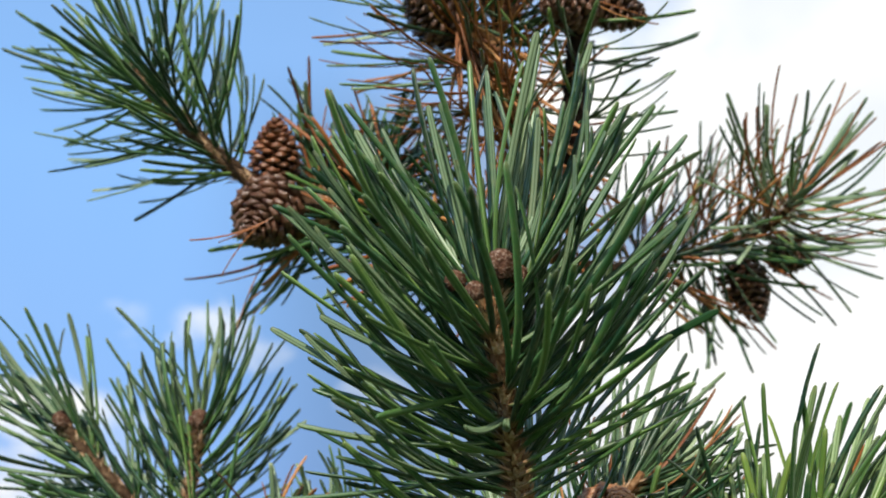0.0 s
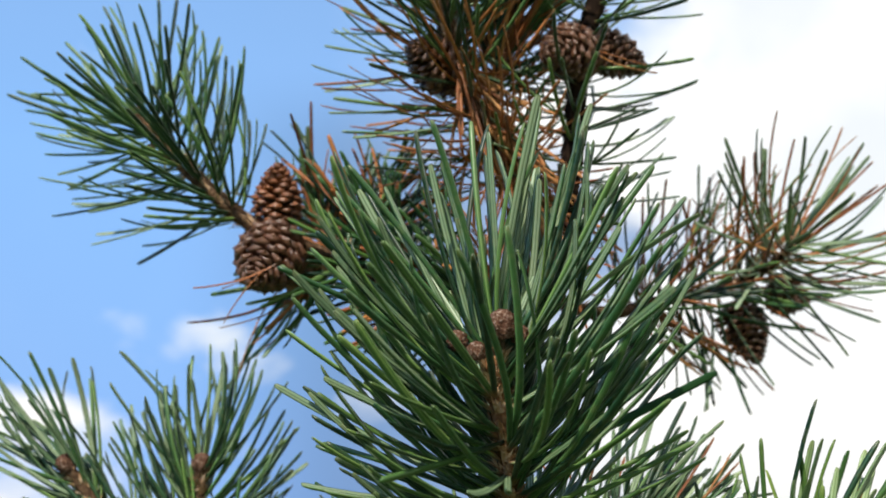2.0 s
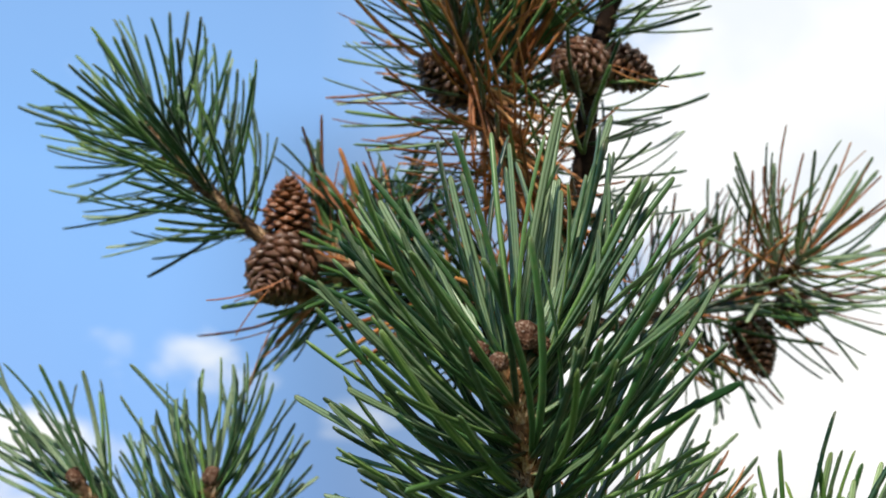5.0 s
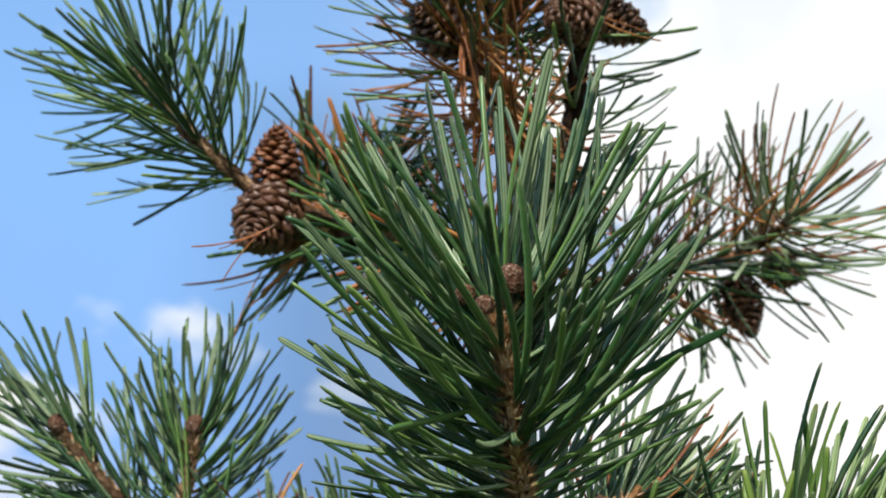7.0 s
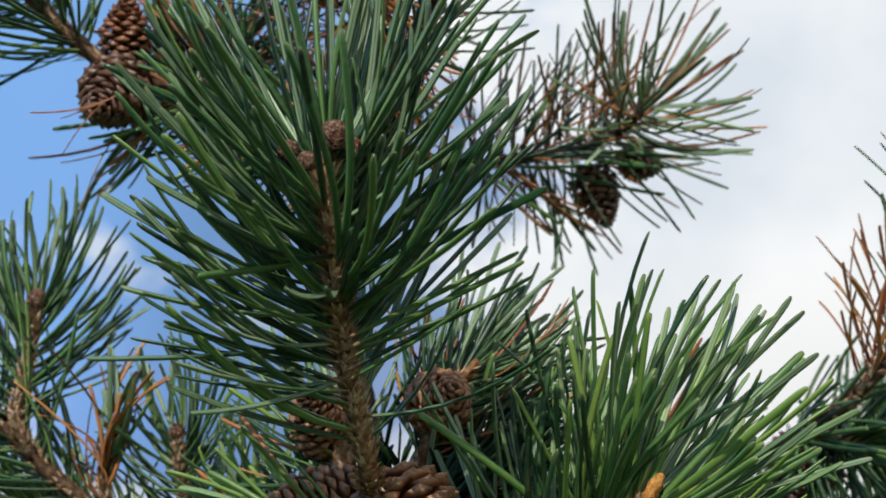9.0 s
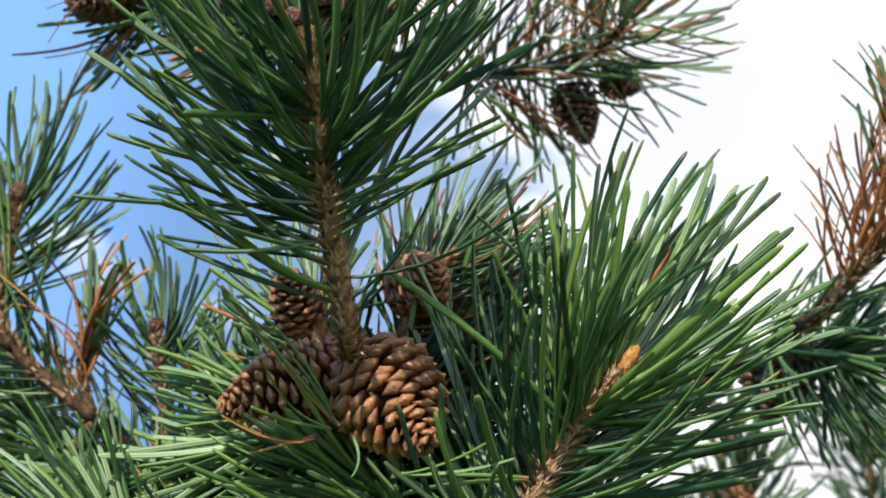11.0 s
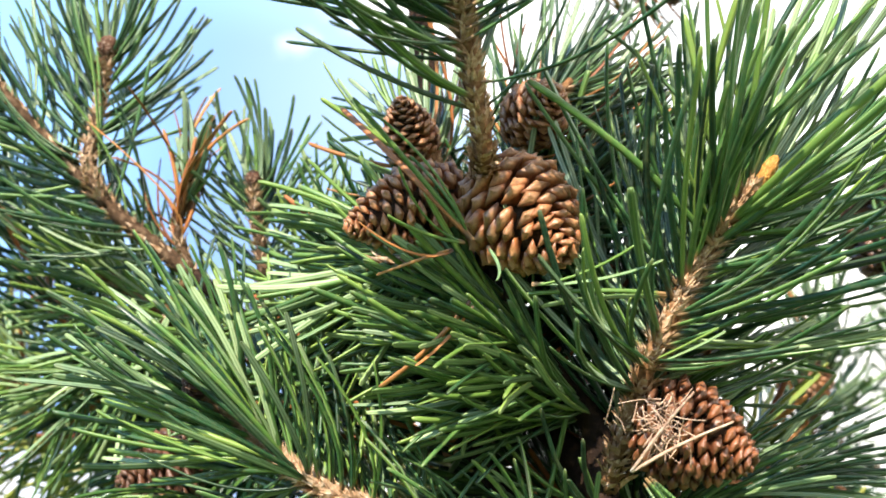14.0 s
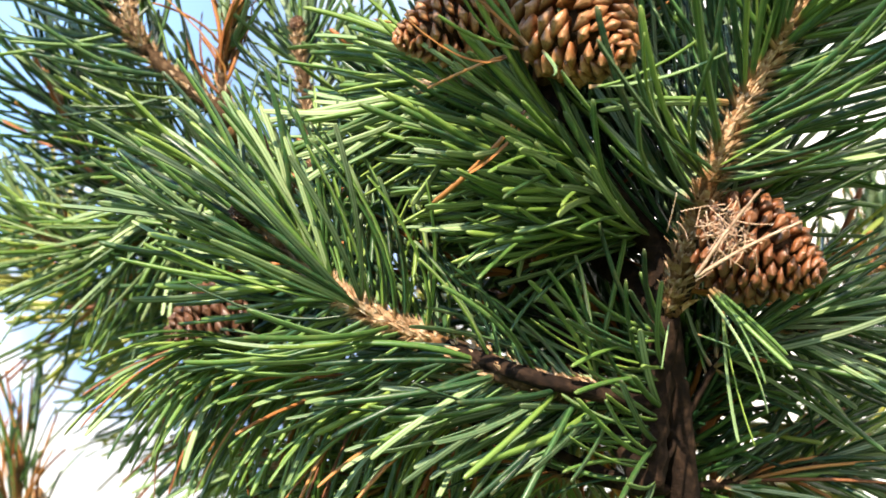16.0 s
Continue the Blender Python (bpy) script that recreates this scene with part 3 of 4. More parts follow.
def pine_tree():
    e = thing("pine_tree", (0.10, 0.66, 0.0), "young pine with a dark scaly trunk and rough limbs", "tree")
    o = Vector(e.location)

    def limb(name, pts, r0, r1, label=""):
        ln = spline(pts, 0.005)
        part(name, stem_mesh(name, ln, r0, r1, SHADED_BARK, 0.07, 14, random.Random(len(pts)), o), None, e, label)
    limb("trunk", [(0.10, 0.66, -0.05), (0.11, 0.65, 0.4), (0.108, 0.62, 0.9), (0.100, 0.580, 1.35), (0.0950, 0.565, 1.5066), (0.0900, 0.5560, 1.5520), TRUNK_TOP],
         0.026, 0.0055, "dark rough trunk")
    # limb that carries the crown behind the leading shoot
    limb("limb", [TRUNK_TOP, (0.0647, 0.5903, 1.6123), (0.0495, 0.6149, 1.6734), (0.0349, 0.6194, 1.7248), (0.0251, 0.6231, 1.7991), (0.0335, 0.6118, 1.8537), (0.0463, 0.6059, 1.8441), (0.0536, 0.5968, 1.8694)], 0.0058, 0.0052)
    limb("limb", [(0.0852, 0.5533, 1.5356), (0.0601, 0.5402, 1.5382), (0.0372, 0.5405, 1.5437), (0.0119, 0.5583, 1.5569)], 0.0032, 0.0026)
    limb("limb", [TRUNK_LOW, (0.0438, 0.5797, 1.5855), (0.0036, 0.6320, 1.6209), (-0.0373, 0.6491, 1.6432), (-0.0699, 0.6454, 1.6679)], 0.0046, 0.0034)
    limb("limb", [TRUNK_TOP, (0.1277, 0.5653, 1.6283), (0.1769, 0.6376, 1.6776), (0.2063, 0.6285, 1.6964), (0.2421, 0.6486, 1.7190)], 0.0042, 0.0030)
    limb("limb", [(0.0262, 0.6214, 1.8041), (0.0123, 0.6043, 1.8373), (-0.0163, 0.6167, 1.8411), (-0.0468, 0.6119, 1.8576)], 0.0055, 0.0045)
    return e


pine_tree()

# ================= branches =================
# the upright leading shoot
WHORL = (0.0478, 0.5474, 1.6505)


def comb(count, foot_a, foot_b, tip_a, tip_b, wide):
    """A row of needles side by side, from one foot and tip to another."""
    out = []
    for k in range(count):
        f, g = k / (count - 1), (k * 0.618) % 1.0
        out.append((Vector(foot_a).lerp(foot_b, f), Vector(tip_a).lerp(tip_b, f) + Vector((0.010 * (g - 0.5), 0.004 * (0.5 - g), 0.003 * (g - 0.5))), wide))
    return out


CROWN = [((0.0160, 0.4246, 1.7589), (0.0006, 0.3927, 1.8279), 0.8), ((0.0166, 0.4246, 1.7589), (0.0040, 0.3984, 1.8304), 0.8), ((0.0171, 0.4240, 1.7606), (0.0113, 0.3937, 1.8250), 0.8),
         ((0.0178, 0.4240, 1.7606), (0.0152, 0.3995, 1.8270), 0.8), ((0.0187, 0.4246, 1.7589), (0.0205, 0.4065, 1.8256), 0.8), ((0.0151, 0.4253, 1.7572), (-0.0268, 0.4031, 1.8188), 0.8),
         ((0.0143, 0.4259, 1.7555), (-0.0300, 0.3946, 1.8060), 0.8), ((0.0143, 0.4278, 1.7504), (-0.0367, 0.4086, 1.8042), 0.8), ((0.0206, 0.4264, 1.7538), (0.0525, 0.4004, 1.8230), 0.8),
         ((0.0206, 0.4277, 1.7504), (0.0654, 0.4050, 1.8101), 0.8), ((0.0206, 0.4289, 1.7470), (0.0786, 0.4072, 1.8037), 0.8), ((0.0201, 0.4314, 1.7402), (0.0735, 0.3994, 1.7891), 0.8)]
lead = pine_branch([WHORL, (0.0366, 0.5000, 1.6659), (0.0335, 0.4763, 1.6719), (0.0235, 0.4523, 1.7099), (0.0186, 0.4343, 1.7369),
                    (0.0151, 0.4263, 1.7530), (0.0176, 0.4237, 1.7607)],
                   (0.0035, 0.0026), 276, 0.079, "upright pine shoot with dense dark green paired needles", 66, 42, 0.49, 11, backs=True, flatten=0.5, girth=1.15,
                   bare=(0, -0.385, 0.05), flakes=900, flake_size=0.85, tuft=24, crowd=1.12,
                   extra=comb(11, (0.0235, 0.4540, 1.6898), (0.0207, 0.4450, 1.7193), (-0.0275, 0.4473, 1.7085), (-0.0472, 0.4385, 1.7422), 0.85)
                   + comb(5, (0.0250, 0.4520, 1.6960), (0.0242, 0.4480, 1.7089), (0.0700, 0.4360, 1.7180), (0.0783, 0.4301, 1.7342), 0.85)
                   + comb(3, (0.0265, 0.4593, 1.6918), (0.0229, 0.4534, 1.7026), (-0.0254, 0.4528, 1.6937), (-0.0415, 0.4477, 1.7028), 0.75) + CROWN)
for at, size in (((0.0190, 0.4170, 1.7618), 0.0098), ((0.0045, 0.4205, 1.7592), 0.0066), ((0.0105, 0.4175, 1.7550), 0.0062), ((0.0246, 0.4190, 1.7608), 0.0062)):
    bud(twig_of(lead), Vector(at) - lead.location, Vector((0.05 if size > 0.01 else -0.2, -0.25, 1)), size)
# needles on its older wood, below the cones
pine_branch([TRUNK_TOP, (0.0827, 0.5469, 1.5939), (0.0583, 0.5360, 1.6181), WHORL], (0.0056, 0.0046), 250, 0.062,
            "older pine wood with long outward green needles", 84, 84, 0.28, 12, sag=0.02, lean=(-1.3, -0.3, -0.32), stop=0.86, bark=SHADED_BARK, lit=0.8, girth=1.08)
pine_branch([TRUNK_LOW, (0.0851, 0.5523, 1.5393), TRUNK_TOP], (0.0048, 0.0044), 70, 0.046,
            "old stem wood with scattered green needles", 84, 70, 0.08, 40, lit=0.6, lean=(-1.1, -0.1, -0.15), bark=SHADED_BARK,
            extra=[((0.0922, 0.5064, 1.5667), (0.1162, 0.5051, 1.5407), 1.30), ((0.0934, 0.5062, 1.5671), (0.1162, 0.5014, 1.5428), 1.30), ((0.0942, 0.5064, 1.5660), (0.1123, 0.4997, 1.5388), 1.30), ((0.0927, 0.5067, 1.5653), (0.1112, 0.5052, 1.5419), 1.30), ((0.0949, 0.5063, 1.5664), (0.1155, 0.5007, 1.5458), 1.30), ((0.0917, 0.5069, 1.5650), (0.1052, 0.4993, 1.5422), 1.30),
                   ((0.1015, 0.5149, 1.5561), (0.1157, 0.5076, 1.5313), 1.2),
                   ((0.0811, 0.5161, 1.5578), (0.0772, 0.5142, 1.5424), 1.6), ((0.0921, 0.5224, 1.5551), (0.1073, 0.5106, 1.5464), 1.5),
                   ((0.1003, 0.5197, 1.5624), (0.1043, 0.5249, 1.5184), 0.9), ((0.1003, 0.5197, 1.5624), (0.0997, 0.5248, 1.5202), 0.9),
                   ((0.0934, 0.4964, 1.6030), (0.0664, 0.4763, 1.6146), 1.2), ((0.0939, 0.4959, 1.6044), (0.1114, 0.4793, 1.6116), 1.0)])
# the bright shoot with a stubby bud
bright = pine_branch([TRUNK_TOP, (0.0947, 0.5163, 1.6007), (0.0980, 0.5082, 1.6124), (0.1119, 0.4979, 1.6406), (0.1218, 0.4887, 1.6547), (0.1293, 0.4846, 1.6650)],
            (0.0036, 0.0025), 300, 0.083, "sunlit pine shoot with long green needles and an orange bud", 78, 30, 0.30, 14, backs=True, girth=1.12, lean=(0, 0, 0.10), bare=(0, -0.40, 0), flakes=800, flake_size=0.95, lit=0.4,
            extra=[((0.1254, 0.4865, 1.6603), (0.1406, 0.4624, 1.7322)), ((0.1263, 0.4864, 1.6603), (0.1472, 0.4737, 1.7354)), ((0.1273, 0.4863, 1.6603), (0.1524, 0.4631, 1.7258)),
                   ((0.1245, 0.4872, 1.6584), (0.1205, 0.4653, 1.7299)), ((0.1245, 0.4872, 1.6584), (0.1334, 0.4750, 1.7362)), ((0.1219, 0.4893, 1.6529), (0.1067, 0.4698, 1.7204)),
                   ((0.1201, 0.4900, 1.6510), (0.0989, 0.4601, 1.7124)), ((0.1166, 0.4922, 1.6454), (0.0764, 0.4489, 1.6935)), ((0.1148, 0.4930, 1.6435), (0.0641, 0.4461, 1.6858)),
                   ((0.1275, 0.4875, 1.6567), (0.1799, 0.4632, 1.7158)), ((0.1276, 0.4880, 1.6548), (0.1910, 0.4767, 1.7105)), ((0.1259, 0.4894, 1.6511), (0.1926, 0.4741, 1.6764)),
                   ((0.0995, 0.4994, 1.6283), (0.0523, 0.4937, 1.6294), 1.1), ((0.0999, 0.4997, 1.6272), (0.0539, 0.4923, 1.6264), 1.1), ((0.0951, 0.5066, 1.6052), (0.0686, 0.4853, 1.6164), 1.1), ((0.0966, 0.5065, 1.6052), (0.1184, 0.4917, 1.6119), 1.1)])
bud(twig_of(bright), Vector((0.1289, 0.4833, 1.6632)) - bright.location, Vector((0.6, -0.2, 1)), 0.012, ORANGE_BUD, "long orange bud", 0.38)
# the low shoot towards the camera
pine_branch([(0.0119, 0.5583, 1.5569), (-0.0179, 0.5573, 1.5697), (-0.0423, 0.5668, 1.5900), (-0.0587, 0.5645, 1.6037)],
            (0.0029, 0.0015), 230, 0.063, "low spreading pine shoot with light green needles", 74, 42, 0.0, 14, buds=1, lean=(0.12, 0, 0.14), flakes=560, flake_size=1.0, bare=(0, -0.365, 0.0), lit=0.6, droop=0.12, girth=1.06)
pine_branch([(0.0774, 0.5582, 1.5378), (0.0381, 0.5470, 1.5434), (0.0139, 0.5585, 1.5557)], (0.0050, 0.0040), 100, 0.052,
            "shaded foot of the low shoot with sparse needles", 78, 60, 0.05, 56, bark=BROWN_BARK, flakes=160, bare=(0, -0.42, 0.1), lean=(-0.3, -0.2, -0.1), lit=0.3, droop=0.3)
# behind the cones of the whorl
pine_branch([WHORL, (0.0553, 0.5450, 1.6821), (0.0650, 0.5450, 1.7080), (0.0780, 0.5480, 1.7260)], (0.0036, 0.0014), 150, 0.054,
            "pine shoot with yellowing needle tips beside cones", 60, 30, 0.45, 15, dead=0.18, bare=(0, -1, 0), lean=(0.30, 0, 0.05), girth=0.85)
pine_branch([WHORL, (0.0314, 0.5473, 1.6719), (0.0212, 0.5526, 1.7029)], (0.0042, 0.003), 80, 0.05,
            "short pine side shoot behind brown cones", 60, 30, 0.55, 16, lit=0.4, dead=0.08, bare=(0, -1, 0))
pine_branch([WHORL, (0.0223, 0.5425, 1.6483), (0.0021, 0.5505, 1.6499)], (0.0032, 0.0016), 120, 0.062,
            "pine side shoot with pale glossy needles under a cone", 50, 26, 0.45, 34, lit=True, girth=1.05, bare=(0, -0.9, 0.5),
            extra=[((0.0326, 0.4915, 1.6424), (-0.0088, 0.4771, 1.6850), 0.9), ((0.0320, 0.4915, 1.6424), (-0.0076, 0.4723, 1.6787), 1.5, True),
                   ((0.0307, 0.4912, 1.6439), (0.0125, 0.4804, 1.6889), 1.0), ((0.0307, 0.4912, 1.6439), (0.0201, 0.4740, 1.6630), 1.3),
                   ((0.0298, 0.4919, 1.6417), (-0.0002, 0.4810, 1.6450), 1.3), ((0.0298, 0.4921, 1.6412), (0.0005, 0.4820, 1.6410), 1.3),
                   ((0.0262, 0.4931, 1.6388), (0.0022, 0.4928, 1.6250), 2.0, True), ((0.0258, 0.4930, 1.6393), (0.0054, 0.4908, 1.6313), 1.9, True),
                   ((0.0331, 0.5031, 1.6244), (0.0123, 0.5006, 1.5927), 1.7, True), ((0.0341, 0.5035, 1.6226), (0.0183, 0.5052, 1.5977), 1.5, True),
                   ((0.0366, 0.4870, 1.6389), (0.0466, 0.4720, 1.6200), 1.5), ((0.0506, 0.4829, 1.6258), (0.0907, 0.4736, 1.6221), 1.1),
                   ((0.0506, 0.4831, 1.6249), (0.0834, 0.4727, 1.6278), 1.1)])
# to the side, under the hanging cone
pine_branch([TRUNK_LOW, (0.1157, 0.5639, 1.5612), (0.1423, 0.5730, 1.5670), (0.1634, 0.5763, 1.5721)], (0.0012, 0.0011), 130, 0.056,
            "shaded pine shoot with dark green needles under a cone", 70, 34, 0.42, 17, lit=0.1, bark=SHADED_BARK, droop=0.3)
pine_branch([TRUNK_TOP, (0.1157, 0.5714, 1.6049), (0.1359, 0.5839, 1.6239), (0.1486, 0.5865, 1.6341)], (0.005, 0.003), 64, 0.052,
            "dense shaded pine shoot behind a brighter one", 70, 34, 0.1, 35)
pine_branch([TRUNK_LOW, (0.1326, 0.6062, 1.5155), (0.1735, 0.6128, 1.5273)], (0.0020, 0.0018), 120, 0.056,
            "low pine shoot with dark and yellowed needles", 66, 34, 0.4, 18, lit=0.2, bark=SHADED_BARK, dead=0.12, droop=0.3)
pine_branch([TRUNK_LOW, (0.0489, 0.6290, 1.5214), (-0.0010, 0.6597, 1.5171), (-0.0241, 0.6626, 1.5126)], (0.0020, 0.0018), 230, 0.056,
            "shaded low pine shoot with some rusty needles", 68, 36, 0.3, 19, lit=0.5, bark=SHADED_BARK, dead=0.2, sag=0.15, droop=0.7)
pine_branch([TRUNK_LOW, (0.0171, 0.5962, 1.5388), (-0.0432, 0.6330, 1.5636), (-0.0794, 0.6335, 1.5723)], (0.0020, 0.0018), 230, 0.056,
            "drooping pine shoot with yellow green needles", 62, 38, 0.34, 20, lit=True, bark=SHADED_BARK, dead=0.1, sag=0.8, droop=0.7)
pine_branch([(0.105, 0.60, 1.22), (0.0015, 0.7111, 1.4967), (-0.0569, 0.7694, 1.5371), (-0.0858, 0.7792, 1.5574)], (0.006, 0.003), 240, 0.056,
            "lower pine branch with hanging yellow green needles", 66, 40, 0.3, 36, lit=True, dead=0.12, sag=0.9, droop=0.7)
# deep in the crown
pine_branch([WHORL, (0.0677, 0.5600, 1.6735), (0.0817, 0.5660, 1.6926), (0.0909, 0.5660, 1.7043)], (0.004, 0.003), 200, 0.054,
            "shaded inner pine shoot with dark green needles", 70, 40, 0.1, 41, dead=0.02, lean=(0.25, 0, 0.0))
pine_branch([(0.0438, 0.5797, 1.5855), (0.0373, 0.5955, 1.6238), (0.0243, 0.6016, 1.6530)], (0.004, 0.003), 260, 0.066,
            "inner pine twig dense with green needles", 76, 50, 0.05, 42, dead=0.05, joined=True)
pine_branch([(0.0036, 0.6320, 1.6209), (-0.0289, 0.6870, 1.6203), (-0.0704, 0.7153, 1.6029)], (0.004, 0.003), 260, 0.066,
            "inner pine twig below with green needles", 76, 50, 0.05, 43, lit=True, dead=0.08, sag=0.15, joined=True)
pine_branch([TRUNK_LOW, (0.1183, 0.6149, 1.5358), (0.1474, 0.6305, 1.5658), (0.1715, 0.6314, 1.6045)], (0.0012, 0.0011), 120, 0.046,
            "inner pine branch behind the hanging cone", 74, 50, 0.4, 44, dead=0.06, joined=True, yellow=True)
pine_branch([(0.105, 0.60, 1.22), (0.0813, 0.7327, 1.5135), (0.0364, 0.7608, 1.5425), (-0.0130, 0.7743, 1.5547)], (0.006, 0.003), 280, 0.068,
            "low inner pine branch with green and rusty needles", 74, 50, 0.3, 45, dead=0.12, joined=True, yellow=True)
pine_branch([(0.105, 0.60, 1.22), (0.1390, 0.7004, 1.4967), (0.1860, 0.7219, 1.5237), (0.2342, 0.7440, 1.5478)], (0.006, 0.003), 160, 0.06,
            "low outer pine branch with dark needles", 74, 50, 0.4, 46, dead=0.08, joined=True, yellow=True)
pine_branch([(0.0304, 0.6039, 1.8375), (0.0122, 0.6034, 1.8397), (-0.0165, 0.6130, 1.8510), (-0.0422, 0.6187, 1.8746)], (0.004, 0.003), 240, 0.05,
            "inner pine twig with pale and brown needles", 70, 50, 0.0, 47, dead=0.25, joined=True, girth=0.85)
pine_branch([(-0.0655, 0.6762, 1.6486), (-0.1002, 0.7342, 1.6382), (-0.1445, 0.7402, 1.6782), (-0.1710, 0.7300, 1.7240)], (0.004, 0.003), 290, 0.056,
            "pine branch further back with soft green needles", 70, 50, 0.05, 48, girth=0.82, dead=0.06, joined=True)
pine_branch([(0.105, 0.60, 1.22), (0.0082, 0.8645, 1.5225), (-0.0833, 0.9008, 1.5832), (-0.1230, 0.9014, 1.5928)], (0.006, 0.003), 290, 0.07,
            "far low pine branch soft with yellow green needles", 76, 56, 0.45, 49, dead=0.1, sag=0.4, joined=True, yellow=True)
pine_branch([TRUNK_TOP, (0.1196, 0.5587, 1.6312), (0.1377, 0.5664, 1.6630), (0.1491, 0.5630, 1.6908)], (0.0045, 0.003), 110, 0.062,
            "dark inner shoot behind the sunlit one", 74, 44, 0.1, 57, dead=0.03, joined=True)
pine_branch([(0.0877, 0.6124, 1.5050), (0.1014, 0.6089, 1.5393), (0.1099, 0.5922, 1.5760)], (0.003, 0.002), 260, 0.045,
            "inner pine twig crowded with needles behind the trunk", 74, 60, 0.0, 58, dead=0.1, joined=True)
pine_branch([(0.105, 0.60, 1.22), (0.0812, 0.8212, 1.5435), (0.0250, 0.8381, 1.5942), (-0.0315, 0.8392, 1.6316)], (0.005, 0.002), 280, 0.07,
            "pine branch deep behind with yellowing needles", 76, 56, 0.35, 59, dead=0.12, sag=0.3, joined=True, yellow=True)
pine_branch([(0.1051, 0.5941, 1.6022), (0.0920, 0.5917, 1.6383), (0.0685, 0.5867, 1.6645)], (0.003, 0.002), 260, 0.06,
            "inner pine twig crowded with needles under the cones", 76, 56, 0.0, 60, dead=0.05, joined=True)
pine_branch([(-0.0371, 0.7157, 1.6361), (-0.1041, 0.7924, 1.6163), (-0.1595, 0.8264, 1.6296), (-0.1923, 0.8274, 1.6603)], (0.004, 0.002), 280, 0.06,
            "pine branch behind with soft yellow green needles", 74, 54, 0.2, 62, dead=0.08, joined=True, yellow=True)
pine_branch([(0.1112, 0.7465, 1.5254), (0.0769, 0.7479, 1.5798), (0.0443, 0.7514, 1.6253)], (0.003, 0.002), 260, 0.05,
            "pine twig behind the trunk with yellow green needles", 76, 56, 0.0, 63, dead=0.15, joined=True, yellow=True)
pine_branch([(0.0905, 0.6065, 1.5608), (0.0753, 0.6426, 1.5860), (0.0607, 0.6536, 1.6077)], (0.003, 0.002), 240, 0.055,
            "inner pine twig filling the dark beside the trunk", 76, 56, 0.0, 65, dead=0.06, joined=True)
# the group with two cones against the sky
FORK = (-0.0699, 0.6454, 1.6679)
pine_branch([FORK, (-0.1036, 0.6417, 1.6926), (-0.1336, 0.6426, 1.7230), (-0.1616, 0.6377, 1.7504), (-0.1744, 0.6346, 1.7658)], (0.0036, 0.0025), 146, 0.062,
            "slender pine branch with thin green needles", 54, 32, 0.10, 21, backs=True, girth=0.98, bark=BROWN_BARK, bare=(0.1, -0.4, 0), flatten=0.35, flake_size=0.75, buds=1, bud_size=0.009, flakes=160)
pine_branch([(-0.1086, 0.6412, 1.6961), (-0.1167, 0.6365, 1.7139), (-0.1144, 0.6390, 1.7413), (-0.1118, 0.6312, 1.7653)], (0.0029, 0.0023), 94, 0.058,
            "upright pine twig with spreading green needles", 60, 34, 0.28, 22, backs=True, girth=0.98, bark=BROWN_BARK, buds=1, bud_size=0.009, flakes=220, flake_size=0.8, bare=(0, -0.45, 0), flatten=0.45)
pine_branch([(-0.0373, 0.6491, 1.6432), (-0.0406, 0.6437, 1.6762), (-0.0440, 0.6389, 1.6928), (-0.0456, 0.6343, 1.7081)], (0.0027, 0.0021), 72, 0.044,
            "small upright pine twig with a tuft of needles", 62, 34, 0.3, 23, lit=0.2, girth=0.86, bark=BROWN_BARK, buds=1, bud_size=0.007, flakes=160, flake_size=0.8, bare=(0, -0.55, 0), flatten=0.4)
pine_branch([FORK, (-0.0769, 0.6419, 1.6835), (-0.0753, 0.6372, 1.6977), (-0.0725, 0.6322, 1.7120)], (0.0022, 0.0016), 34, 0.034,
            "pine twig with rust coloured dying needles", 36, 16, 0.3, 24, girth=1.15, dead=0.85, bark=BROWN_BARK)
pine_branch([FORK, (-0.0963, 0.6881, 1.6399), (-0.1415, 0.7090, 1.6271), (-0.1707, 0.7076, 1.6421)], (0.004, 0.003), 200, 0.056,
            "pine branch with drooping needles against the sky", 66, 38, 0.1, 25, lit=True, girth=0.82, sag=0.2)
pine_branch([(-0.0373, 0.6491, 1.6432), (-0.0655, 0.6762, 1.6486), (-0.0977, 0.6873, 1.6662), (-0.1216, 0.6840, 1.6862)], (0.004, 0.003), 200, 0.054,
            "leafy pine branch in half shade", 70, 40, 0.1, 37, lit=True, girth=0.82)
pine_branch([(0.0036, 0.6320, 1.6209), (-0.0086, 0.6410, 1.6622), (-0.0118, 0.6347, 1.6859)], (0.004, 0.003), 110, 0.042,
            "pine twig deep in the crown with green needles", 72, 44, 0.1, 38, lit=True, girth=0.82)
# the upper group
pine_branch([(0.0190, 0.5745, 1.9109), (0.0276, 0.5800, 1.9490), (0.0341, 0.5695, 1.9766), (0.0353, 0.5600, 2.0016)], (0.004, 0.003), 280, 0.054,
            "inner pine twig crowded with green and orange needles", 66, 40, 0.15, 55, backs=True, dead=0.4, girth=0.95)
pine_branch([(-0.0468, 0.6119, 1.8576), (-0.0682, 0.6087, 1.8663), (-0.0935, 0.6050, 1.8762), (-0.1254, 0.6007, 1.9047), (-0.1483, 0.6046, 1.9297)], (0.0042, 0.0032), 170, 0.061,
            "pine shoot reaching up against blue sky", 74, 56, 0.42, 26, backs=True, girth=0.85, lean=(0.06, 0, 0.12), bark=BROWN_BARK, buds=1, bud_size=0.010)
pine_branch([(-0.0468, 0.6119, 1.8576), (-0.0576, 0.6236, 1.8793), (-0.0617, 0.6245, 1.8945)], (0.0036, 0.0024), 60, 0.036,
            "stub of a twig with browned needles", 34, 22, 0.1, 27, backs=True, dead=0.6)
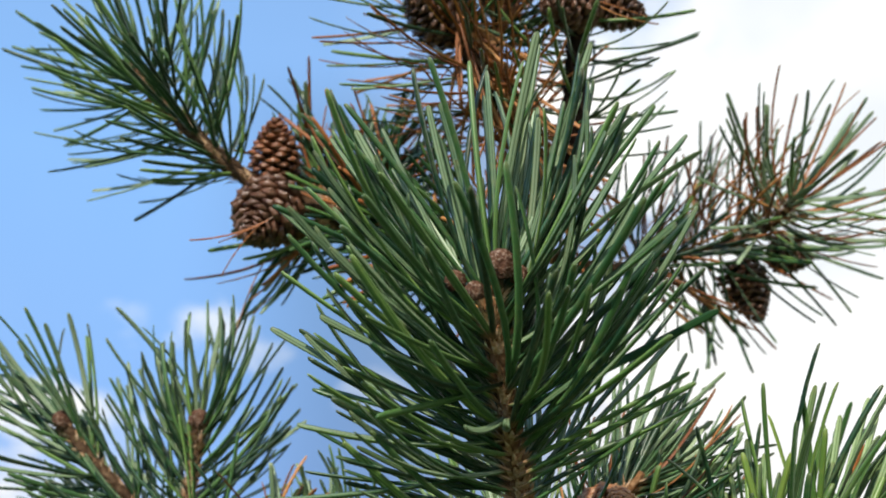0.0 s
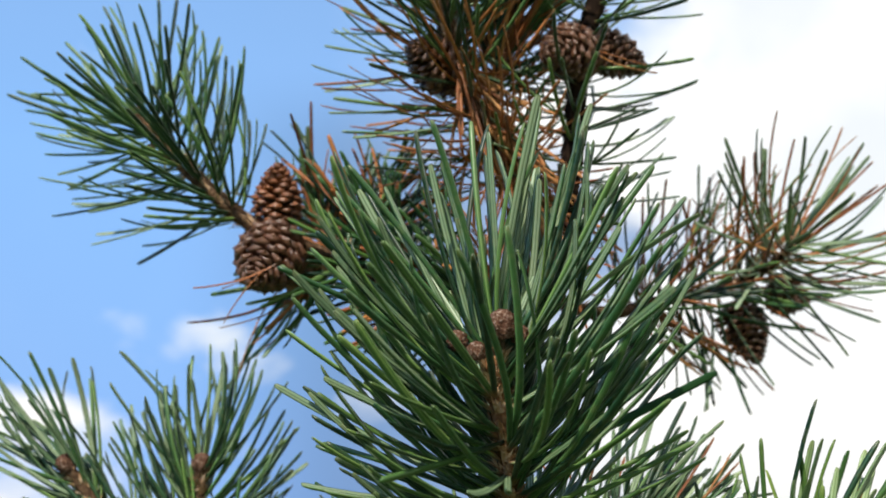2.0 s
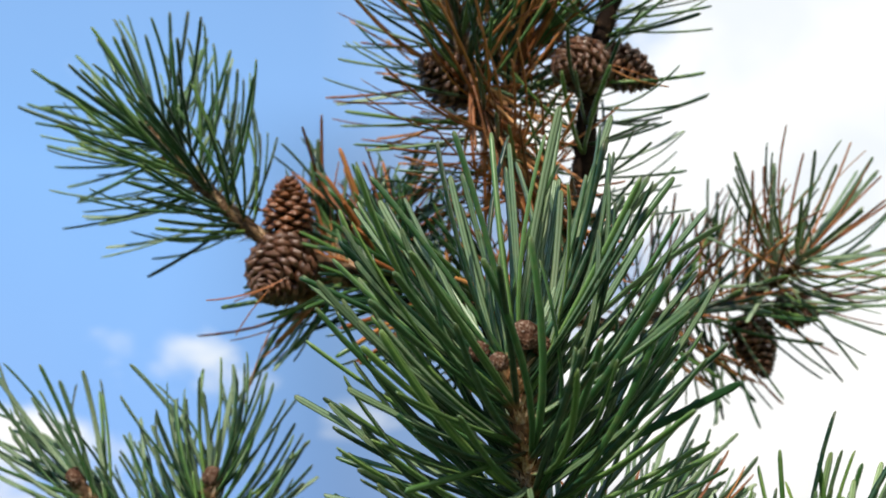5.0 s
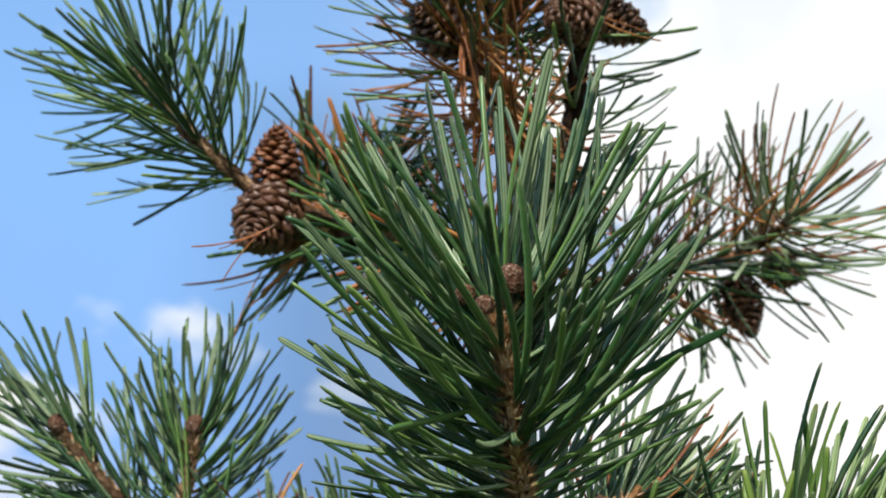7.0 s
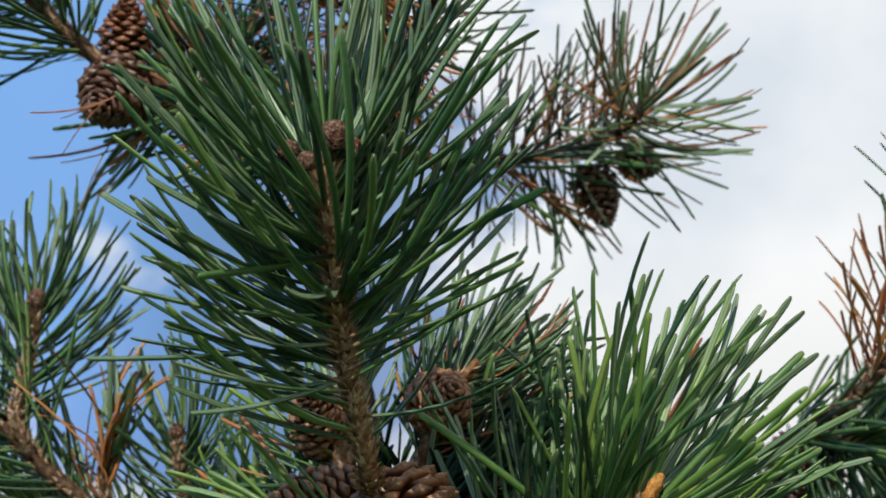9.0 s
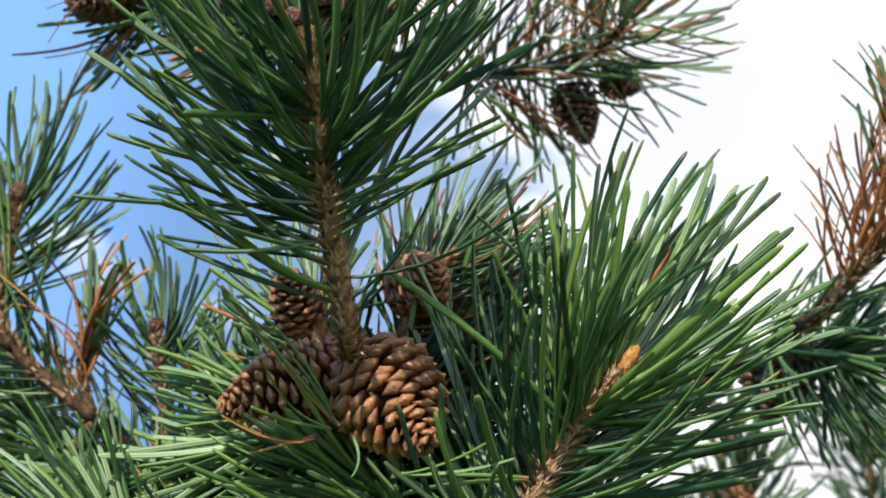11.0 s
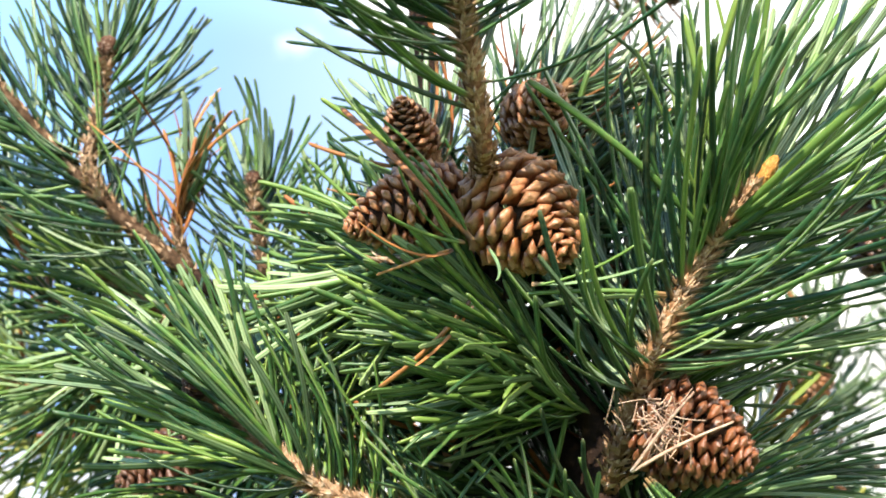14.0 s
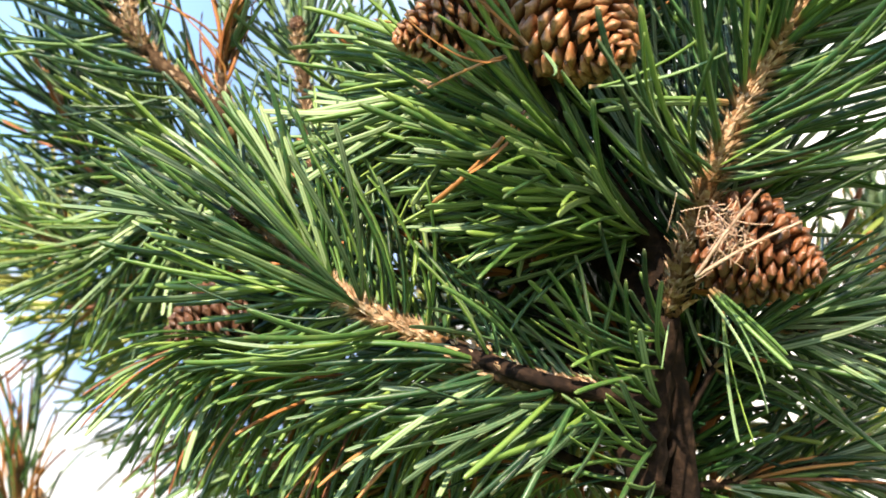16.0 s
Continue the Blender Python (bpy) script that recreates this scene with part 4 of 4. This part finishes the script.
pine_branch([(-0.0468, 0.6119, 1.8576), (-0.0633, 0.6197, 1.8546), (-0.0740, 0.6226, 1.8471)], (0.0036, 0.0024), 30, 0.040,
            "short pine twig with hanging green needles", 60, 34, 0.1, 28, backs=True, dead=0.3, sag=0.4,
            extra=[((-0.0740, 0.5712, 1.8428), (-0.1043, 0.5722, 1.8230), 0.9, True), ((-0.0790, 0.5721, 1.8404), (-0.1013, 0.5795, 1.8213), 0.9, True), ((-0.0765, 0.5717, 1.8416), (-0.0942, 0.5698, 1.8291), 0.9, True)])
pine_branch([(-0.0468, 0.6119, 1.8576), (-0.0398, 0.6245, 1.8768), (-0.0291, 0.6263, 1.8894)], (0.0036, 0.0024), 90, 0.044,
            "short pine twig behind the leading shoot", 60, 34, 0.1, 39, backs=True, dead=0.12)
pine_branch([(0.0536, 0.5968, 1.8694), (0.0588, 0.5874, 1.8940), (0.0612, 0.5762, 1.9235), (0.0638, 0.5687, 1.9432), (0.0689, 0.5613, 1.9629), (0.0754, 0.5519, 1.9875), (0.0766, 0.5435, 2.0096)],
            (0.0058, 0.004), 140, 0.054, "thick dark upright pine branch with side needles", 86, 66, 0.05, 29, backs=True, bark=SHADED_BARK, dead=0.03, girth=0.78,
            extra=[((0.0675, 0.5405, 1.9304), (0.0867, 0.5395, 1.9152), 1.3, True), ((0.0667, 0.5398, 1.9320), (0.0846, 0.5363, 1.9237), 1.3, True)])
pine_branch([(0.0536, 0.5968, 1.8694), (0.0347, 0.5837, 1.8866), (0.0190, 0.5745, 1.9109), (0.0058, 0.5645, 1.9376), (-0.0021, 0.5525, 1.9693), (-0.0075, 0.5424, 1.9960)],
            (0.0050, 0.004), 300, 0.060, "pine branch with mixed green and rust needles", 84, 62, 0.2, 30, backs=True, dead=0.45, bark=BROWN_BARK, girth=0.80)
pine_branch([(0.0311, 0.6086, 1.8439), (0.0767, 0.6393, 1.8422), (0.1054, 0.6607, 1.8545), (0.1305, 0.6703, 1.8630), (0.1549, 0.6614, 1.8679), (0.1657, 0.6403, 1.8708), (0.1697, 0.6253, 1.8754)], (0.0040, 0.0018), 230, 0.058,
            "pine shoot with orange and green needles", 80, 62, 0.38, 31, backs=True, lean=(-0.08, 0, 0.10), dead=0.46, girth=0.86, crowd=0.85, bark=BROWN_BARK,
            extra=comb(8, (0.1078, 0.6607, 1.8532), (0.1393, 0.6678, 1.8619), (0.1171, 0.6669, 1.8139), (0.1452, 0.6742, 1.7995), 0.85)
            + comb(6, (0.1394, 0.6682, 1.8606), (0.1647, 0.6372, 1.8618), (0.1662, 0.6632, 1.8118), (0.1980, 0.6307, 1.8229), 0.85)
            + comb(4, (0.1660, 0.6363, 1.8645), (0.1689, 0.6234, 1.8712), (0.2053, 0.6197, 1.8394), (0.2126, 0.6095, 1.8530), 0.85))
pine_branch([(0.2421, 0.6486, 1.7190), (0.2548, 0.6257, 1.7260), (0.2696, 0.6060, 1.7436), (0.2861, 0.5916, 1.7646), (0.2993, 0.5794, 1.8015)], (0.0032, 0.0028), 150, 0.058,
            "knobbly pine twig with upright rust red needles", 50, 24, 0.34, 32, dead=0.80, lean=(-0.55, 0, 0.80), bark=BROWN_BARK, flakes=260, girth=0.9, stop=0.95)
pine_branch([(0.2421, 0.6486, 1.7190), (0.2651, 0.6474, 1.7143), (0.2889, 0.6577, 1.7142)], (0.0036, 0.0026), 170, 0.050,
            "side twig with short green needles", 76, 40, 0.0, 33, backs=True, lean=(-0.25, -0.3, 0.0))
pine_branch([(0.0058, 0.5600, 1.9376), (0.0190, 0.5690, 1.9109), (0.0347, 0.5790, 1.8866), (0.0470, 0.5900, 1.8720)], (0.0012, 0.0010), 120, 0.042,
            "hanging tuft of rust brown dead needles along a stem", 40, 24, 0.0, 64, dead=1.4, bark=BROWN_BARK, flakes=20)
# neighbouring young pines
pine_branch([(0.3119, 0.9577, 1.6040)[:2] + (-0.02,), (0.3259, 1.0141, 1.4604), (0.3104, 0.9396, 1.6206), (0.3084, 0.9046, 1.6706), (0.3106, 0.8924, 1.7086)], (0.006, 0.002), 220, 0.050,
            "slender young pine with a rusty tip further off", 74, 44, 0.91, 51, dead=0.12, girth=1.3, name="young_pine", cat="tree")
pine_branch([(0.5767, 1.3095, 1.6390)[:2] + (-0.02,), (0.5954, 1.3543, 1.4892), (0.5687, 1.2948, 1.6889), (0.5476, 1.2659, 1.7886), (0.5370, 1.2515, 1.8384)], (0.008, 0.002), 290, 0.066,
            "slender green young pine in the distance", 68, 40, 0.84, 52, girth=1.4, dead=0.03, name="young_pine", cat="tree")
pine_branch([(-0.1968, 0.9168, 1.4931)[:2] + (-0.02,), (-0.1981, 0.9414, 1.3990), (-0.2021, 0.9045, 1.4927), (-0.2017, 0.8823, 1.5288), (-0.2005, 0.8766, 1.5501)], (0.012, 0.003), 70, 0.062,
            "young pine top with rust red needles", 34, 14, 0.93, 53, dead=0.6, name="young_pine", cat="tree")

# ================= cones =================
pine_cone((0.0421, 0.5139, 1.6681), (0.0633, 0.4824, 1.6346), 0.041, "brown open pine cone with pale scale tips", 41)
pine_cone((0.0333, 0.5229, 1.6683), (-0.0103, 0.5068, 1.6488), 0.032, "brown pine cone lying sideways under needles", 42)
pine_cone((0.0201, 0.5621, 1.6925), (0.0102, 0.5325, 1.7093), 0.023, "small brown cone behind needles", 43)
pine_cone((0.0594, 0.5510, 1.7062), (0.0670, 0.5172, 1.7088), 0.026, "brown cone in the fork of the shoot", 44)
# darker reddish scales on the litter cone: its half shade comes from their colour
pine_cone((0.0967, 0.5253, 1.5905), (0.1319, 0.5077, 1.5720), 0.037, "reddish brown cone with dry litter at its stalk", 45, red=True)
pine_cone((-0.0795, 0.6121, 1.8747), (-0.0780, 0.5977, 1.9042), 0.0245, "reddish brown upright cone", 46, 92, red=True)
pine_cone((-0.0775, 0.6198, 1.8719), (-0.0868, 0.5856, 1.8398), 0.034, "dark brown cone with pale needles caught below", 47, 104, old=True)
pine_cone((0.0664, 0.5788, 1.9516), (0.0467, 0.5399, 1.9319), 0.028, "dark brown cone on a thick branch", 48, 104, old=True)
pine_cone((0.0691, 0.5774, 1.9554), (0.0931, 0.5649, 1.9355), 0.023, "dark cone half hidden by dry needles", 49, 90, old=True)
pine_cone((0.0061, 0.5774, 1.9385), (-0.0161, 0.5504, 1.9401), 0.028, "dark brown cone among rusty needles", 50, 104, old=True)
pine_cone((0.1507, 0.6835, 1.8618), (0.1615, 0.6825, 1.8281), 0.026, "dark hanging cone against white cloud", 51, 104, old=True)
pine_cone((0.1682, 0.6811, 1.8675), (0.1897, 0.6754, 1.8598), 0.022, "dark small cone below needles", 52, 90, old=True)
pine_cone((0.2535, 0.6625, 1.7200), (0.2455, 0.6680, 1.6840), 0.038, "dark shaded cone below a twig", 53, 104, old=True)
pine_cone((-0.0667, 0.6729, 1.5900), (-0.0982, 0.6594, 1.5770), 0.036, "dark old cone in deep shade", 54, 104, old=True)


# ================= small litter =================
def dry_litter(at, radius, count, label, seed):
    """Fallen straws caught behind a cone."""
    rng = random.Random(seed)
    e = thing("dry_litter", at, label, "litter")
    for i in range(count):
        c = Vector((rng.gauss(0, 1), rng.gauss(0, 0.5), rng.gauss(0, 1))) * radius * 0.45
        d = Vector((rng.uniform(-1, 1), rng.uniform(-0.6, 0.6), rng.uniform(-0.9, 1))).normalized()
        ln = radius * rng.uniform(0.5, 1.3)
        side = d.orthogonal().normalized()
        line = [c - d * ln * 0.5, c + side * ln * rng.uniform(-0.25, 0.25), c + d * ln * 0.5]
        part("straw", stem_mesh("straw", spline(line, ln / 8), 0.00026, 0.00016, STRAW, 0.1, 5, rng), None, e)
    return e


LITTER = (0.0951, 0.4922, 1.5822)
litter = dry_litter(LITTER, 0.011, 60, "tangle of pale dry straw caught on the cone stalk", 61)
for foot, tip in (((0.0831, 0.4881, 1.5663), (0.0995, 0.4704, 1.5893)), ((0.0831, 0.4881, 1.5663), (0.1130, 0.4747, 1.5809))):
    line = [Vector(foot) - Vector(LITTER), (Vector(foot) + Vector(tip)) / 2 - Vector(LITTER) + Vector((0, 0, 0.001)), Vector(tip) - Vector(LITTER)]
    part("straw", stem_mesh("straw", spline(line, 0.003), 0.0007, 0.0004, STRAW, 0.1, 6), None, litter, "long pale dry needle")
pine_cone((0.3027, 0.8990, 1.6695), (0.3047, 0.8856, 1.6907), 0.022, "small rusty cone on a young pine", 55, 64)
